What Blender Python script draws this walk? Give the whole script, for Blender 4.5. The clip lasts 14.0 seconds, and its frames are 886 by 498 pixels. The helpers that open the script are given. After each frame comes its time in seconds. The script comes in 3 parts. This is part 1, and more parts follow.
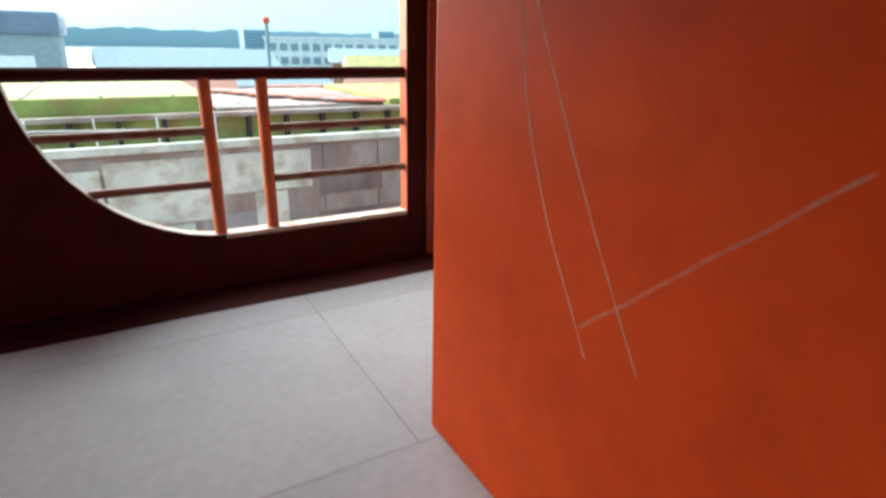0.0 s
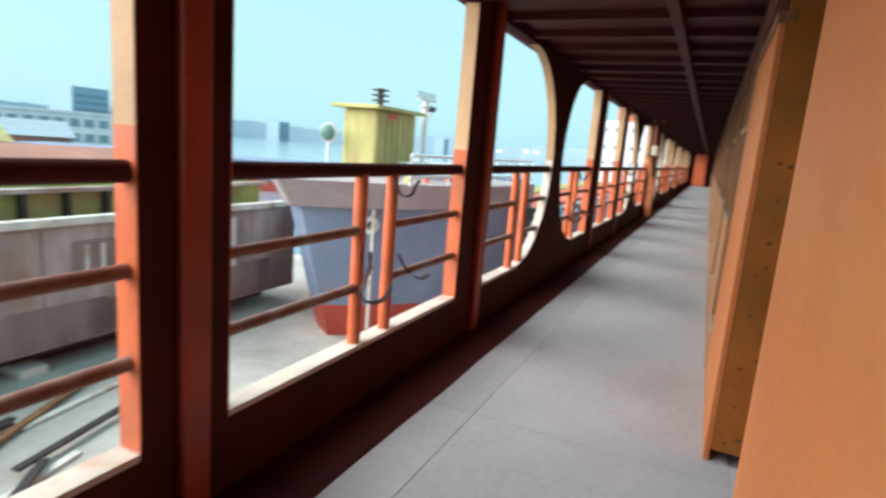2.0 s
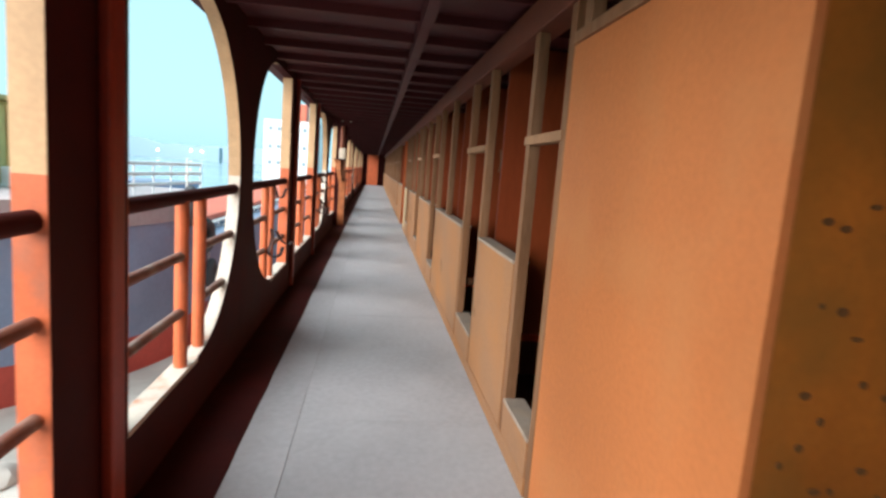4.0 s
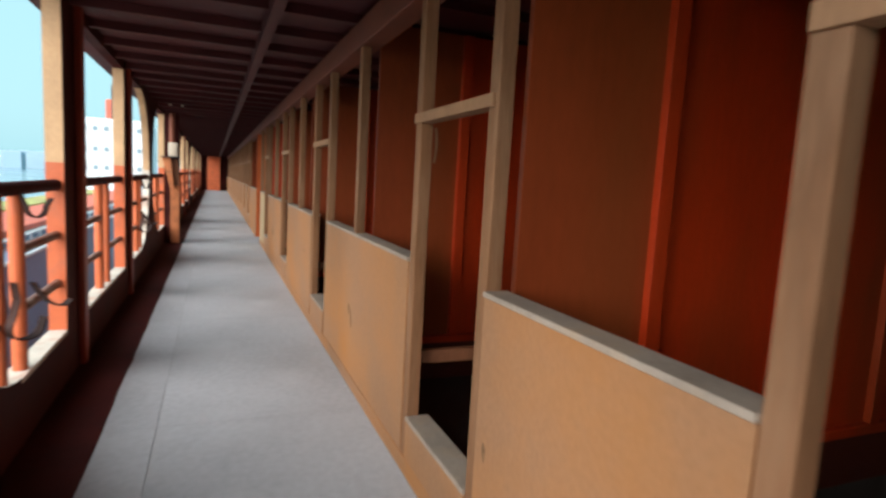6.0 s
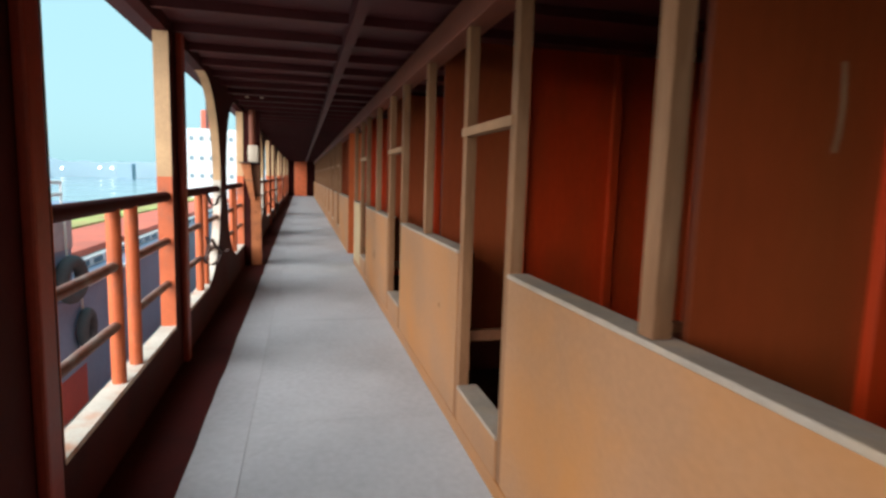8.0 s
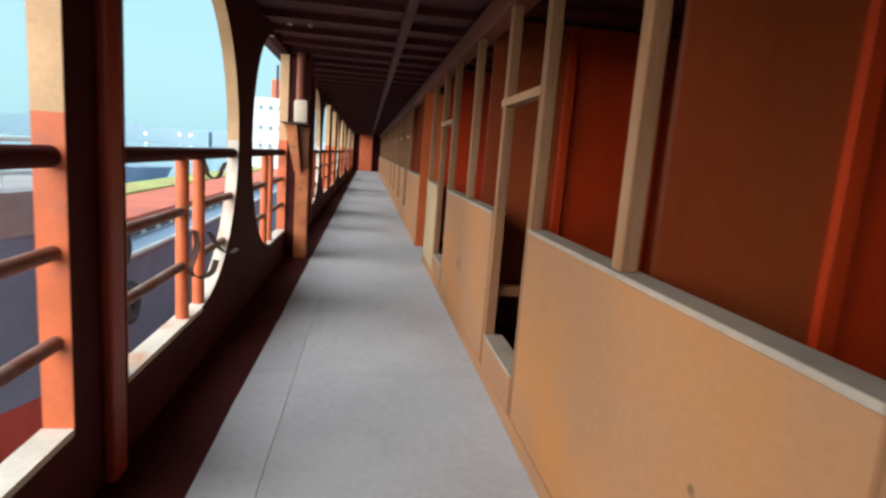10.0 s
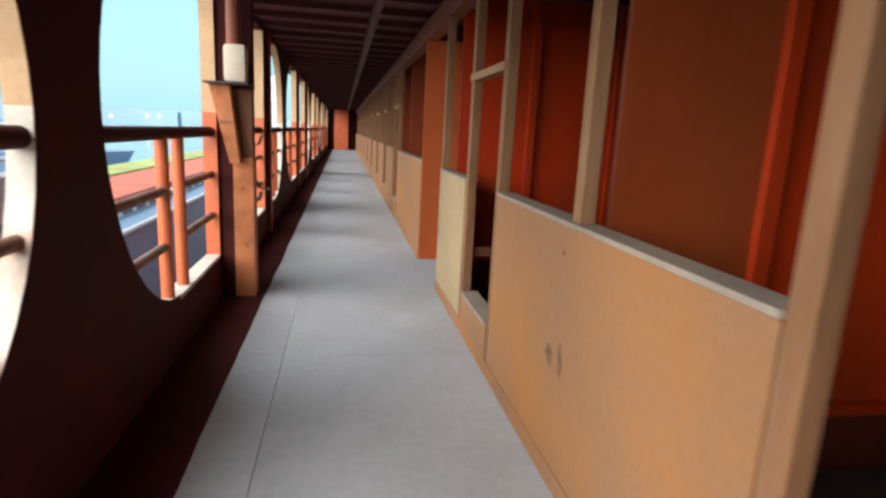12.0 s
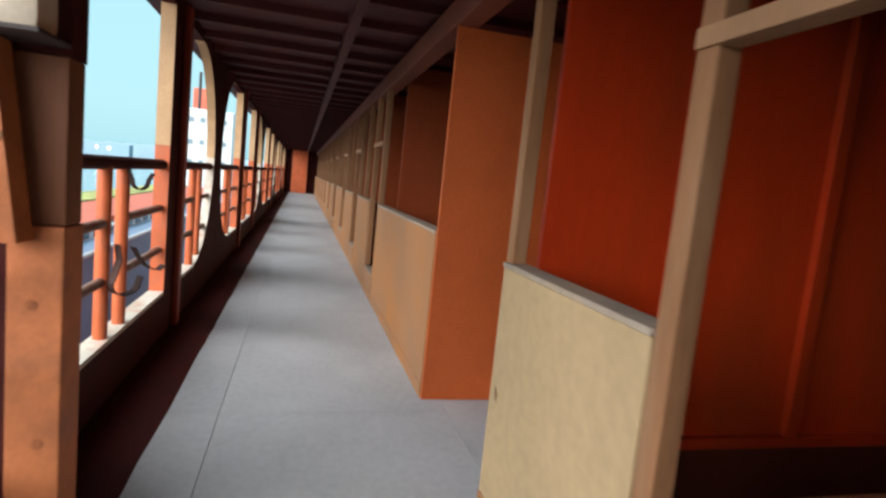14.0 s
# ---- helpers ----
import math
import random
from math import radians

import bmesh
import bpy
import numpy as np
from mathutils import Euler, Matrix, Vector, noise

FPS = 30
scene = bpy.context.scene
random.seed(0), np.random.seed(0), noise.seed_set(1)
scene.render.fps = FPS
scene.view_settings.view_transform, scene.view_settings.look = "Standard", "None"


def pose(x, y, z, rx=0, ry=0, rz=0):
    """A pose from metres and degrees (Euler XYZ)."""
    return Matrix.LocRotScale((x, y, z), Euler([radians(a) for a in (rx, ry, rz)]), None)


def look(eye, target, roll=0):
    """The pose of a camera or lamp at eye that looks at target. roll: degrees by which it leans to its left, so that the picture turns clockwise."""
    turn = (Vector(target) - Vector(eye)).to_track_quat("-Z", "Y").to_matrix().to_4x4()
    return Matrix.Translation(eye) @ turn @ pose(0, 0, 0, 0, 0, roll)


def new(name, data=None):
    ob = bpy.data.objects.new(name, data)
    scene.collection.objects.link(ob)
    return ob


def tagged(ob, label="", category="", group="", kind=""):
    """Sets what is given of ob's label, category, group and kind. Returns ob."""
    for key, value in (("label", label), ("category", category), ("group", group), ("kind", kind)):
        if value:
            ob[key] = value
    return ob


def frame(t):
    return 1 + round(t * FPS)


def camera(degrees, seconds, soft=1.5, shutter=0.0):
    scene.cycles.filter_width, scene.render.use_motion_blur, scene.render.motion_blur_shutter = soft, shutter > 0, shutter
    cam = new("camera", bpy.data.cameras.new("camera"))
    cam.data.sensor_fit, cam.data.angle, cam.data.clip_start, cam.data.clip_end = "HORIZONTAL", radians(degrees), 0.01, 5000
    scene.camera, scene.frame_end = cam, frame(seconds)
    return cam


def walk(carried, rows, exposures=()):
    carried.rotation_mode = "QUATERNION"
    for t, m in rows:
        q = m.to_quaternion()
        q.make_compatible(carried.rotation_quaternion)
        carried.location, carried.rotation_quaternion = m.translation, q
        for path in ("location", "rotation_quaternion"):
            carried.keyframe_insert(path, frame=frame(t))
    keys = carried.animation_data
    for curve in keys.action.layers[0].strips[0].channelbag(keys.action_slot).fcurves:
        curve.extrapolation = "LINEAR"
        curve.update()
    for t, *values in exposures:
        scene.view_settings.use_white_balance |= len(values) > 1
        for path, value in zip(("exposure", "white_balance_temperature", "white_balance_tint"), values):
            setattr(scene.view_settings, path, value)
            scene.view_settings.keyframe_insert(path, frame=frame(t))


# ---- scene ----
cam = camera(76.3, 14.0, soft=2.6, shutter=0.4)
PATH = [
    (0, (0.048, -1.719, 1.459), (0.984, -0.089, 0.776), 1.1),
    (0.5, (0.102, -1.243, 1.385), (1.108, 0.419, 0.908), 3.3),
    (1, (0.123, -0.661, 1.337), (1.35, 0.878, 0.979), 4.0),
    (1.5, (0.266, -0.253, 1.399), (1.804, 0.964, 1.009), 4.2),
    (2, (0.574, 0.181, 1.433), (2.366, 0.995, 1.076), 4.7),
    (2.5, (0.924, 0.475, 1.47), (2.859, 0.859, 1.14), 4.7),
    (3, (1.436, 0.605, 1.419), (3.42, 0.718, 1.198), 4.0),
    (3.5, (1.96, 0.728, 1.465), (3.95, 0.657, 1.282), 3.6),
    (3.7, (2.176, 0.763, 1.524), (4.157, 0.602, 1.295), 4.0),
    (5.8, (4.64, 0.88, 1.421), (6.52, 0.23, 1.21), 3.0),
    (6, (4.877, 0.876, 1.424), (6.715, 0.123, 1.193), 3.2),
    (6.5, (5.493, 0.809, 1.394), (7.288, -0.053, 1.214), 4.3),
    (7, (6.126, 0.813, 1.407), (7.947, 0.018, 1.179), 3.6),
    (7.5, (6.751, 0.856, 1.426), (8.618, 0.179, 1.183), 1.6),
    (8, (7.323, 0.87, 1.456), (9.248, 0.383, 1.212), 1.7),
    (8.2, (7.524, 0.891, 1.44), (9.458, 0.447, 1.192), 2.3),
    (10.3, (10.055, 0.77, 1.342), (12.01, 0.494, 1.02), 4.5),
    (10.5, (10.296, 0.76, 1.315), (12.251, 0.459, 1.016), 4.9),
    (11, (10.945, 0.763, 1.327), (12.885, 0.373, 1.039), 4.3),
    (11.5, (11.568, 0.775, 1.365), (13.512, 0.428, 1.05), 4.6),
    (12, (12.22, 0.827, 1.357), (14.146, 0.472, 0.954), 2.9),
    (12.5, (12.899, 0.814, 1.334), (14.833, 0.457, 0.973), 3.7),
    (13, (13.544, 0.82, 1.338), (15.471, 0.41, 0.996), 4.2),
    (13.5, (14.204, 0.802, 1.341), (16.129, 0.332, 1.072), 4.4),
    (14, (14.849, 0.825, 1.344), (16.772, 0.32, 1.118), 5.9),
]
walk(cam, [(t, look(eye, target, roll)) for t, eye, target, roll in PATH], exposures=[(0.0, 2.7), (0.5, 2.75), (1.0, 2.8), (1.5, 2.75), (2.0, 2.35), (2.5, 2.25), (3.0, 2.3), (3.5, 2.5), (3.7, 2.5), (6.0, 2.3), (10.5, 2.27), (11.5, 2.42), (12.5, 2.32), (14.0, 2.27)])

# ---- sky and sun: a bright overcast day ----
world = bpy.data.worlds.new("overcast")
scene.world = world
world.use_nodes = True
wn, wl = world.node_tree.nodes, world.node_tree.links
wn.clear()
sky = wn.new("ShaderNodeTexSky")
sky.sky_type, sky.sun_disc = "NISHITA", False
sky.sun_elevation, sky.sun_rotation = radians(20.7), radians(-35.5)
sky.dust_density, sky.air_density = 3.0, 1.0
bg_sky, bg_cloud, add = wn.new("ShaderNodeBackground"), wn.new("ShaderNodeBackground"), wn.new("ShaderNodeAddShader")
bg_sky.inputs[1].default_value = 0.007
bg_cloud.inputs[0].default_value = (0.50, 0.89, 0.99, 1)
bg_cloud.inputs[1].default_value = 0.19
out = wn.new("ShaderNodeOutputWorld")
wl.new(sky.outputs[0], bg_sky.inputs[0])
wl.new(bg_sky.outputs[0], add.inputs[0])
wl.new(bg_cloud.outputs[0], add.inputs[1])
wl.new(add.outputs[0], out.inputs[0])
sun = new("sun", bpy.data.lights.new("sun", "SUN"))
sun.data.energy, sun.data.angle, sun.data.color = 2.15, radians(100), (1.0, 0.96, 0.96)
sun.matrix_world = look((-20, 28, 13), (0, 0, 0))


# ---- materials ----
def paint(name, base, rough=0.6, vary=0.25, scale=3.0, fine=60.0, bump=0.15, second=None, metal=0.0, streak=1.0, amount=0.5, spec=0.3):
    """A painted or bare surface: two scales of mottling, an optional second colour in worn patches, and fine relief."""
    m = bpy.data.materials.new(name)
    m.use_nodes = True
    n, l = m.node_tree.nodes, m.node_tree.links
    b = n["Principled BSDF"]
    co = n.new("ShaderNodeTexCoord")
    mp = n.new("ShaderNodeMapping")
    mp.inputs["Scale"].default_value = (1, 1, streak)
    l.new(co.outputs["Object"], mp.inputs["Vector"])
    big, small = n.new("ShaderNodeTexNoise"), n.new("ShaderNodeTexNoise")
    big.inputs["Scale"].default_value, small.inputs["Scale"].default_value = scale, fine
    big.inputs["Detail"].default_value, small.inputs["Detail"].default_value = 5, 3
    l.new(mp.outputs[0], big.inputs["Vector"])
    l.new(mp.outputs[0], small.inputs["Vector"])
    r = n.new("ShaderNodeValToRGB")
    hi = tuple(min(1, c * (1 + vary)) for c in base)
    lo = tuple(c * (1 - vary) for c in base)
    r.color_ramp.elements[0].color, r.color_ramp.elements[1].color = (*lo, 1), (*hi, 1)
    r.color_ramp.elements[0].position, r.color_ramp.elements[1].position = 0.3, 0.7
    l.new(big.outputs[0], r.inputs[0])
    tint = n.new("ShaderNodeMix")
    tint.data_type, tint.blend_type = "RGBA", "OVERLAY"
    tint.inputs[0].default_value = 0.16
    l.new(r.outputs[0], tint.inputs[6])
    l.new(small.outputs[0], tint.inputs[7])
    last = tint.outputs[2]
    if second:
        third = n.new("ShaderNodeTexNoise")
        third.inputs["Scale"].default_value, third.inputs["Detail"].default_value = scale * 1.7, 8
        third.inputs["Roughness"].default_value = 0.55
        l.new(mp.outputs[0], third.inputs["Vector"])
        mask = n.new("ShaderNodeValToRGB")
        mask.color_ramp.elements[0].position, mask.color_ramp.elements[1].position = 0.56 - 0.25 * amount, 0.84 - 0.2 * amount
        l.new(third.outputs[0], mask.inputs[0])
        mix = n.new("ShaderNodeMix")
        mix.data_type = "RGBA"
        l.new(mask.outputs[0], mix.inputs[0])
        l.new(last, mix.inputs[6])
        mix.inputs[7].default_value = (*second, 1)
        last = mix.outputs[2]
    l.new(last, b.inputs["Base Color"])
    rr = n.new("ShaderNodeMapRange")
    rr.inputs[3].default_value, rr.inputs[4].default_value = rough - 0.12, min(1, rough + 0.12)
    l.new(big.outputs[0], rr.inputs[0])
    l.new(rr.outputs[0], b.inputs["Roughness"])
    b.inputs["Metallic"].default_value = metal
    b.inputs["Specular IOR Level"].default_value = spec
    bp = n.new("ShaderNodeBump")
    bp.inputs["Strength"].default_value, bp.inputs["Distance"].default_value = bump, 0.01
    l.new(small.outputs[0], bp.inputs["Height"])
    l.new(bp.outputs[0], b.inputs["Normal"])
    return m


def plain(name, base, rough=0.5, metal=0.0):
    return paint(name, base, rough, 0.12, 2.0, 40.0, 0.05, metal=metal)


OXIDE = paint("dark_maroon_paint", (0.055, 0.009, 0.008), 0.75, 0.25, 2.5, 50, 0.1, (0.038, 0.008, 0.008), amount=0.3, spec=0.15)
STIFF = paint("red_brown_steel_paint", (0.30, 0.05, 0.028), 0.45, 0.2, 2.5, 50, 0.1, (0.2, 0.04, 0.025), amount=0.3)
RAILP = paint("orange_rail_paint", (0.55, 0.13, 0.05), 0.38, 0.15, 4, 70, 0.08, (0.33, 0.12, 0.07), amount=0.25)
RAILDARK = paint("dark_red_rail_paint", (0.19, 0.075, 0.05), 0.5, 0.2, 4, 70, 0.08, (0.28, 0.22, 0.18), amount=0.55)
TANP = paint("tan_primer", (0.52, 0.33, 0.18), 0.6, 0.15, 3, 50, 0.1)
SILLP = paint("dusty_sill_paint", (0.58, 0.52, 0.44), 0.7, 0.15, 4, 60, 0.1, (0.5, 0.2, 0.1), amount=0.15)
BULK = paint("orange_primer_board", (0.90, 0.11, 0.018), 0.55, 0.12, 1.6, 25, 0.08, (0.70, 0.08, 0.014), amount=0.25, spec=0.12)
TANBOARD = paint("tan_orange_board", (0.36, 0.182, 0.09), 0.6, 0.12, 0.7, 45, 0.06, (0.45, 0.182, 0.048), amount=0.5)
PALEBOARD = paint("pale_yellow_board", (0.46, 0.33, 0.185), 0.6, 0.14, 1.2, 20, 0.06)
REDBOARD = paint("red_stained_plywood", (0.50, 0.038, 0.005), 0.5, 0.35, 0.9, 30, 0.08, (0.26, 0.045, 0.011), streak=0.3, amount=0.4)
PLYWALL = paint("brown_stained_plywood", (0.29, 0.052, 0.012), 0.55, 0.3, 1.1, 30, 0.08, (0.24, 0.06, 0.015), streak=0.3, amount=0.45)
BACKBOARD = paint("darkened_plywood", (0.10, 0.022, 0.012), 0.6, 0.25, 1.4, 30, 0.08)
TIMBER = paint("raw_timber", (0.25, 0.118, 0.055), 0.7, 0.34, 5, 80, 0.25, (0.36, 0.20, 0.11), streak=0.15, amount=0.3)
LEDGE = paint("dusty_timber_ledge", (0.37, 0.30, 0.24), 0.8, 0.18, 4, 60, 0.15, (0.46, 0.33, 0.22), amount=0.3)
HEADERW = paint("pale_raw_timber", (0.33, 0.18, 0.095), 0.75, 0.2, 5, 80, 0.2, streak=0.3)
# tower blue with the haze of the distance mixed in
HAZETOWER = plain("haze_tinted_far_tower", (0.28, 0.40, 0.48), 1.0)
MAUVE = paint("mauve_grey_ship_paint", (0.40, 0.35, 0.36), 0.55, 0.12, 0.6, 8, 0.05, (0.34, 0.26, 0.24), amount=0.3)
ORANGEBOARD = paint("orange_board", (0.50, 0.165, 0.05), 0.6, 0.12, 1.2, 45, 0.06, (0.50, 0.20, 0.07), amount=0.25)
POSTWOOD = paint("orange_stained_post", (0.48, 0.16, 0.06), 0.65, 0.2, 3, 50, 0.12, (0.22, 0.085, 0.04), amount=0.3)
# bank colour already paled by haze
HAZEBANK = plain("haze_tinted_far_bank", (0.37, 0.49, 0.56), 1.0)
PLY = paint("stained_plywood", (0.32, 0.105, 0.014), 0.55, 0.3, 1.6, 40, 0.12, (0.17, 0.08, 0.015), amount=0.5)
DARKSTEEL = paint("dark_steel", (0.05, 0.04, 0.04), 0.6, 0.3, 3, 50, 0.1)
BUNKWOOD = paint("dark_stained_timber", (0.22, 0.085, 0.04), 0.7, 0.25, 5, 80, 0.2, streak=0.2)
POSTKNOT = paint("dark_timber_knot", (0.27, 0.09, 0.035), 0.7, 0.3, 20, 80, 0.2)
PASSBOARD = paint("brown_orange_board", (0.58, 0.125, 0.03), 0.6, 0.15, 1.2, 40, 0.06, (0.44, 0.095, 0.028), amount=0.3)
CHIP = paint("bare_brown_chip", (0.20, 0.11, 0.055), 0.8, 0.3, 30, 90, 0.2)
HOOKSTEEL = paint("dark_rusty_flat_bar", (0.045, 0.022, 0.018), 0.8, 0.3, 8, 60, 0.15)
NAIL = plain("rusty_nail_steel", (0.11, 0.05, 0.017), 0.6)
DECK = paint("grey_deck_screed", (0.47, 0.48, 0.50), 0.75, 0.13, 0.9, 22, 0.06, (0.54, 0.55, 0.565), amount=0.3)
SUBFLOOR = paint("grey_joint_filler", (0.31, 0.305, 0.30), 0.9, 0.2, 2, 30, 0.1)
CEIL = paint("dark_red_ceiling_paint", (0.08, 0.016, 0.018), 0.6, 0.2, 2, 40, 0.1)
BEAMP = paint("brown_red_beam_paint", (0.22, 0.07, 0.04), 0.6, 0.18, 2, 40, 0.1)
SCRATCH = plain("chalk_scratch", (0.80, 0.52, 0.42), 0.9)
LAMPW = plain("off_white_plastic", (0.55, 0.47, 0.37), 0.4)
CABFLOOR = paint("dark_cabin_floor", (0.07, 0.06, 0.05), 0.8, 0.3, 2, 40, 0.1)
MUD = paint("pale_river_mud", (0.52, 0.49, 0.44), 0.9, 0.2, 0.25, 3, 0.5, (0.34, 0.31, 0.27), amount=0.5)
WATER = paint("grey_river_water", (0.20, 0.30, 0.36), 0.15, 0.1, 0.05, 0.8, 0.25)
HULLBLUE = paint("slate_blue_hull_paint", (0.19, 0.25, 0.36), 0.5, 0.15, 0.4, 8, 0.1, (0.235, 0.265, 0.35), amount=0.3)
HULLRED = paint("red_boot_paint", (0.42, 0.07, 0.05), 0.55, 0.2, 0.5, 8, 0.1)
WHITEP = paint("white_ship_paint", (0.68, 0.70, 0.70), 0.5, 0.1, 0.6, 8, 0.05, (0.55, 0.47, 0.4), amount=0.15)
YELLOWP = paint("weathered_yellow_paint", (0.44, 0.42, 0.16), 0.6, 0.2, 0.9, 8, 0.1, (0.34, 0.22, 0.1), streak=0.25, amount=0.3)
BARGE = paint("rusty_barge_plate", (0.40, 0.33, 0.31), 0.7, 0.38, 0.7, 6, 0.25, (0.30, 0.165, 0.125), streak=0.4, amount=0.55)
PATCH = paint("pale_primer_plate", (0.70, 0.67, 0.60), 0.7, 0.2, 0.9, 8, 0.1, (0.36, 0.22, 0.13), amount=0.35)
STAINP = paint("rust_stained_plate", (0.20, 0.14, 0.13), 0.75, 0.4, 0.8, 6, 0.25, (0.32, 0.25, 0.22), streak=0.4, amount=0.5)
GREENP = paint("faded_green_deck_paint", (0.34, 0.40, 0.12), 0.7, 0.35, 0.6, 5, 0.2, (0.40, 0.22, 0.11), amount=0.55)
RUSTP = paint("rust_streak", (0.34, 0.20, 0.07), 0.8, 0.3, 2, 9, 0.2, (0.46, 0.38, 0.13), streak=0.3, amount=0.5)
DARKGREEN = plain("dark_green_paint", (0.11, 0.22, 0.18), 0.5)
REDDECK = paint("red_lead_deck_paint", (0.55, 0.13, 0.08), 0.6, 0.2, 0.5, 6, 0.1)
RUBBER = plain("tyre_rubber", (0.075, 0.078, 0.082), 0.8)
GLASSD = plain("dark_window_glass", (0.04, 0.05, 0.06), 0.15)
# two grey blues that carry the haze of the distance in their colour
HAZE1 = plain("haze_tinted_grey_blue", (0.33, 0.41, 0.46), 1.0)
HAZE2 = plain("haze_tinted_slate", (0.22, 0.30, 0.34), 1.0)
CONCRETE = paint("pale_concrete_wall", (0.55, 0.56, 0.55), 0.85, 0.12, 0.1, 2, 0.1)
BRICKRED = paint("brick_red_wall", (0.40, 0.20, 0.15), 0.85, 0.2, 0.2, 3, 0.1)


# ---- mesh helpers ----
def box(bm, x0, x1, y0, y1, z0, z1, bevel=0.0):
    vs = [bm.verts.new(c) for c in ((x0, y0, z0), (x1, y0, z0), (x1, y1, z0), (x0, y1, z0), (x0, y0, z1), (x1, y0, z1), (x1, y1, z1), (x0, y1, z1))]
    fs = [bm.faces.new([vs[i] for i in f]) for f in ((3, 2, 1, 0), (4, 5, 6, 7), (0, 1, 5, 4), (1, 2, 6, 5), (2, 3, 7, 6), (3, 0, 4, 7))]
    if bevel:
        edges = {e for f in fs for e in f.edges}
        bmesh.ops.bevel(bm, geom=list(edges), offset=bevel, segments=2, affect="EDGES", profile=0.6)
    return bm


def boxed(*dims, bevel=0.0):
    return box(bmesh.new(), *dims, bevel=bevel)


def tube(bm, a, b, r, n=12):
    a, b = Vector(a), Vector(b)
    d = b - a
    m = Matrix.Translation((a + b) / 2) @ d.to_track_quat("Z", "Y").to_matrix().to_4x4()
    bmesh.ops.create_cone(bm, cap_ends=True, segments=n, radius1=r, radius2=r, depth=d.length, matrix=m)
    return bm


def strip(bm, pts, half, thick):
    """A flat bar bent along pts (in one plane), with its width along half."""
    half = Vector(half)
    rows = []
    for i, p in enumerate(pts):
        p = Vector(p)
        d = (Vector(pts[min(i + 1, len(pts) - 1)]) - Vector(pts[max(i - 1, 0)])).normalized()
        nrm = d.cross(half.normalized()) * thick / 2
        rows.append([bm.verts.new(p + s * half + q * nrm) for s, q in ((-1, -1), (1, -1), (1, 1), (-1, 1))])
    for a, b in zip(rows, rows[1:]):
        for k in range(4):
            bm.faces.new((a[k], a[(k + 1) % 4], b[(k + 1) % 4], b[k]))
    bm.faces.new(rows[0][::-1])
    bm.faces.new(rows[-1])
    return bm


def part(name, bm, material, parent=None, label="", smooth=False):
    bmesh.ops.recalc_face_normals(bm, faces=bm.faces)
    me = bpy.data.meshes.new(name)
    bm.to_mesh(me)
    bm.free()
    me.materials.append(material)
    if smooth:
        for p in me.polygons:
            p.use_smooth = True
        me.set_sharp_from_angle(angle=radians(40))
    ob = new(name, me)
    if parent:
        ob.parent = parent
    return tagged(ob, label)


def thing(name, label, category, group="", at=(0, 0, 0)):
    e = new(name)
    e.location = at
    e.empty_display_size = 0.1
    return tagged(e, label, category, group)


def structure(name, bm, material, label, category):
    return tagged(part(name, bm, material), label, category, kind="structure")


# ---- plan, in metres: x along the deck, y towards the river side ----
WALL_Y, WALL_T = 1.755, 0.085
SILL, HEAD = 0.34, 2.41
CEILING = 2.50
END_X = 49.0
# openings of the river side: start, end, curved start, curved end
# the first opening is out of view, added to bring light onto the casing
OPENINGS = [(-2.1, -0.93, False, True), (-0.43, 1.745, True, False), (2.12, 4.31, False, False), (4.86, 6.76, False, True),
            (7.2, 9.09, True, False), (9.66, 11.67, False, False), (12.12, 14.18, False, True),
            (14.68, 16.74, True, False), (17.2, 19.35, False, False), (19.9, 21.55, False, True)]
for k in (1, 2, 3):
    for a, b, c, d in ((14.68, 16.74, True, False), (17.2, 19.35, False, False), (19.9, 21.55, False, True)):
        OPENINGS.append((a + 7.45 * k, b + 7.45 * k, c, d))
# the last two openings are added to let daylight reach the end door
OPENINGS = [o for o in OPENINGS if o[1] < 48] + [(44.5, 46.4, True, False), (46.7, 48.4, False, False)]


def opening_outline(x0, x1, left, right):
    """Corners of an opening; a curved end is a half ellipse as high as the opening."""
    mid, hh, rr = (SILL + HEAD) / 2, (HEAD - SILL) / 2, 1.0
    pts = []
    if left:
        for i in range(25):
            a = math.pi / 2 + math.pi * i / 24
            pts.append((x0 + rr + rr * math.cos(a), mid + hh * math.sin(a)))
    else:
        pts += [(x0, HEAD), (x0, SILL)]
    if right:
        for i in range(25):
            a = -math.pi / 2 + math.pi * i / 24
            pts.append((x1 - rr + rr * math.cos(a), mid + hh * math.sin(a)))
    else:
        pts += [(x1, SILL), (x1, HEAD)]
    return pts


def plate_with_holes(name, outer, holes, y0, thick):
    """A plate in the plane of x and z, with openings cut through, as a mesh."""
    cu = bpy.data.curves.new(name, "CURVE")
    cu.dimensions, cu.fill_mode, cu.extrude = "2D", "BOTH", thick / 2
    for ring in (outer, *holes):
        sp = cu.splines.new("POLY")
        sp.points.add(len(ring) - 1)
        for p, (x, z) in zip(sp.points, ring):
            p.co = (x, z, 0, 1)
        sp.use_cyclic_u = True
    tmp = bpy.data.objects.new(name, cu)
    scene.collection.objects.link(tmp)
    me = bpy.data.meshes.new_from_object(tmp.evaluated_get(bpy.context.evaluated_depsgraph_get()))
    bpy.data.objects.remove(tmp)
    bpy.data.curves.remove(cu)
    me.transform(Matrix(((1, 0, 0, 0), (0, 0, -1, y0 + thick / 2), (0, 1, 0, 0), (0, 0, 0, 1))))
    bm = bmesh.new()
    bm.from_mesh(me)
    bpy.data.meshes.remove(me)
    return bm


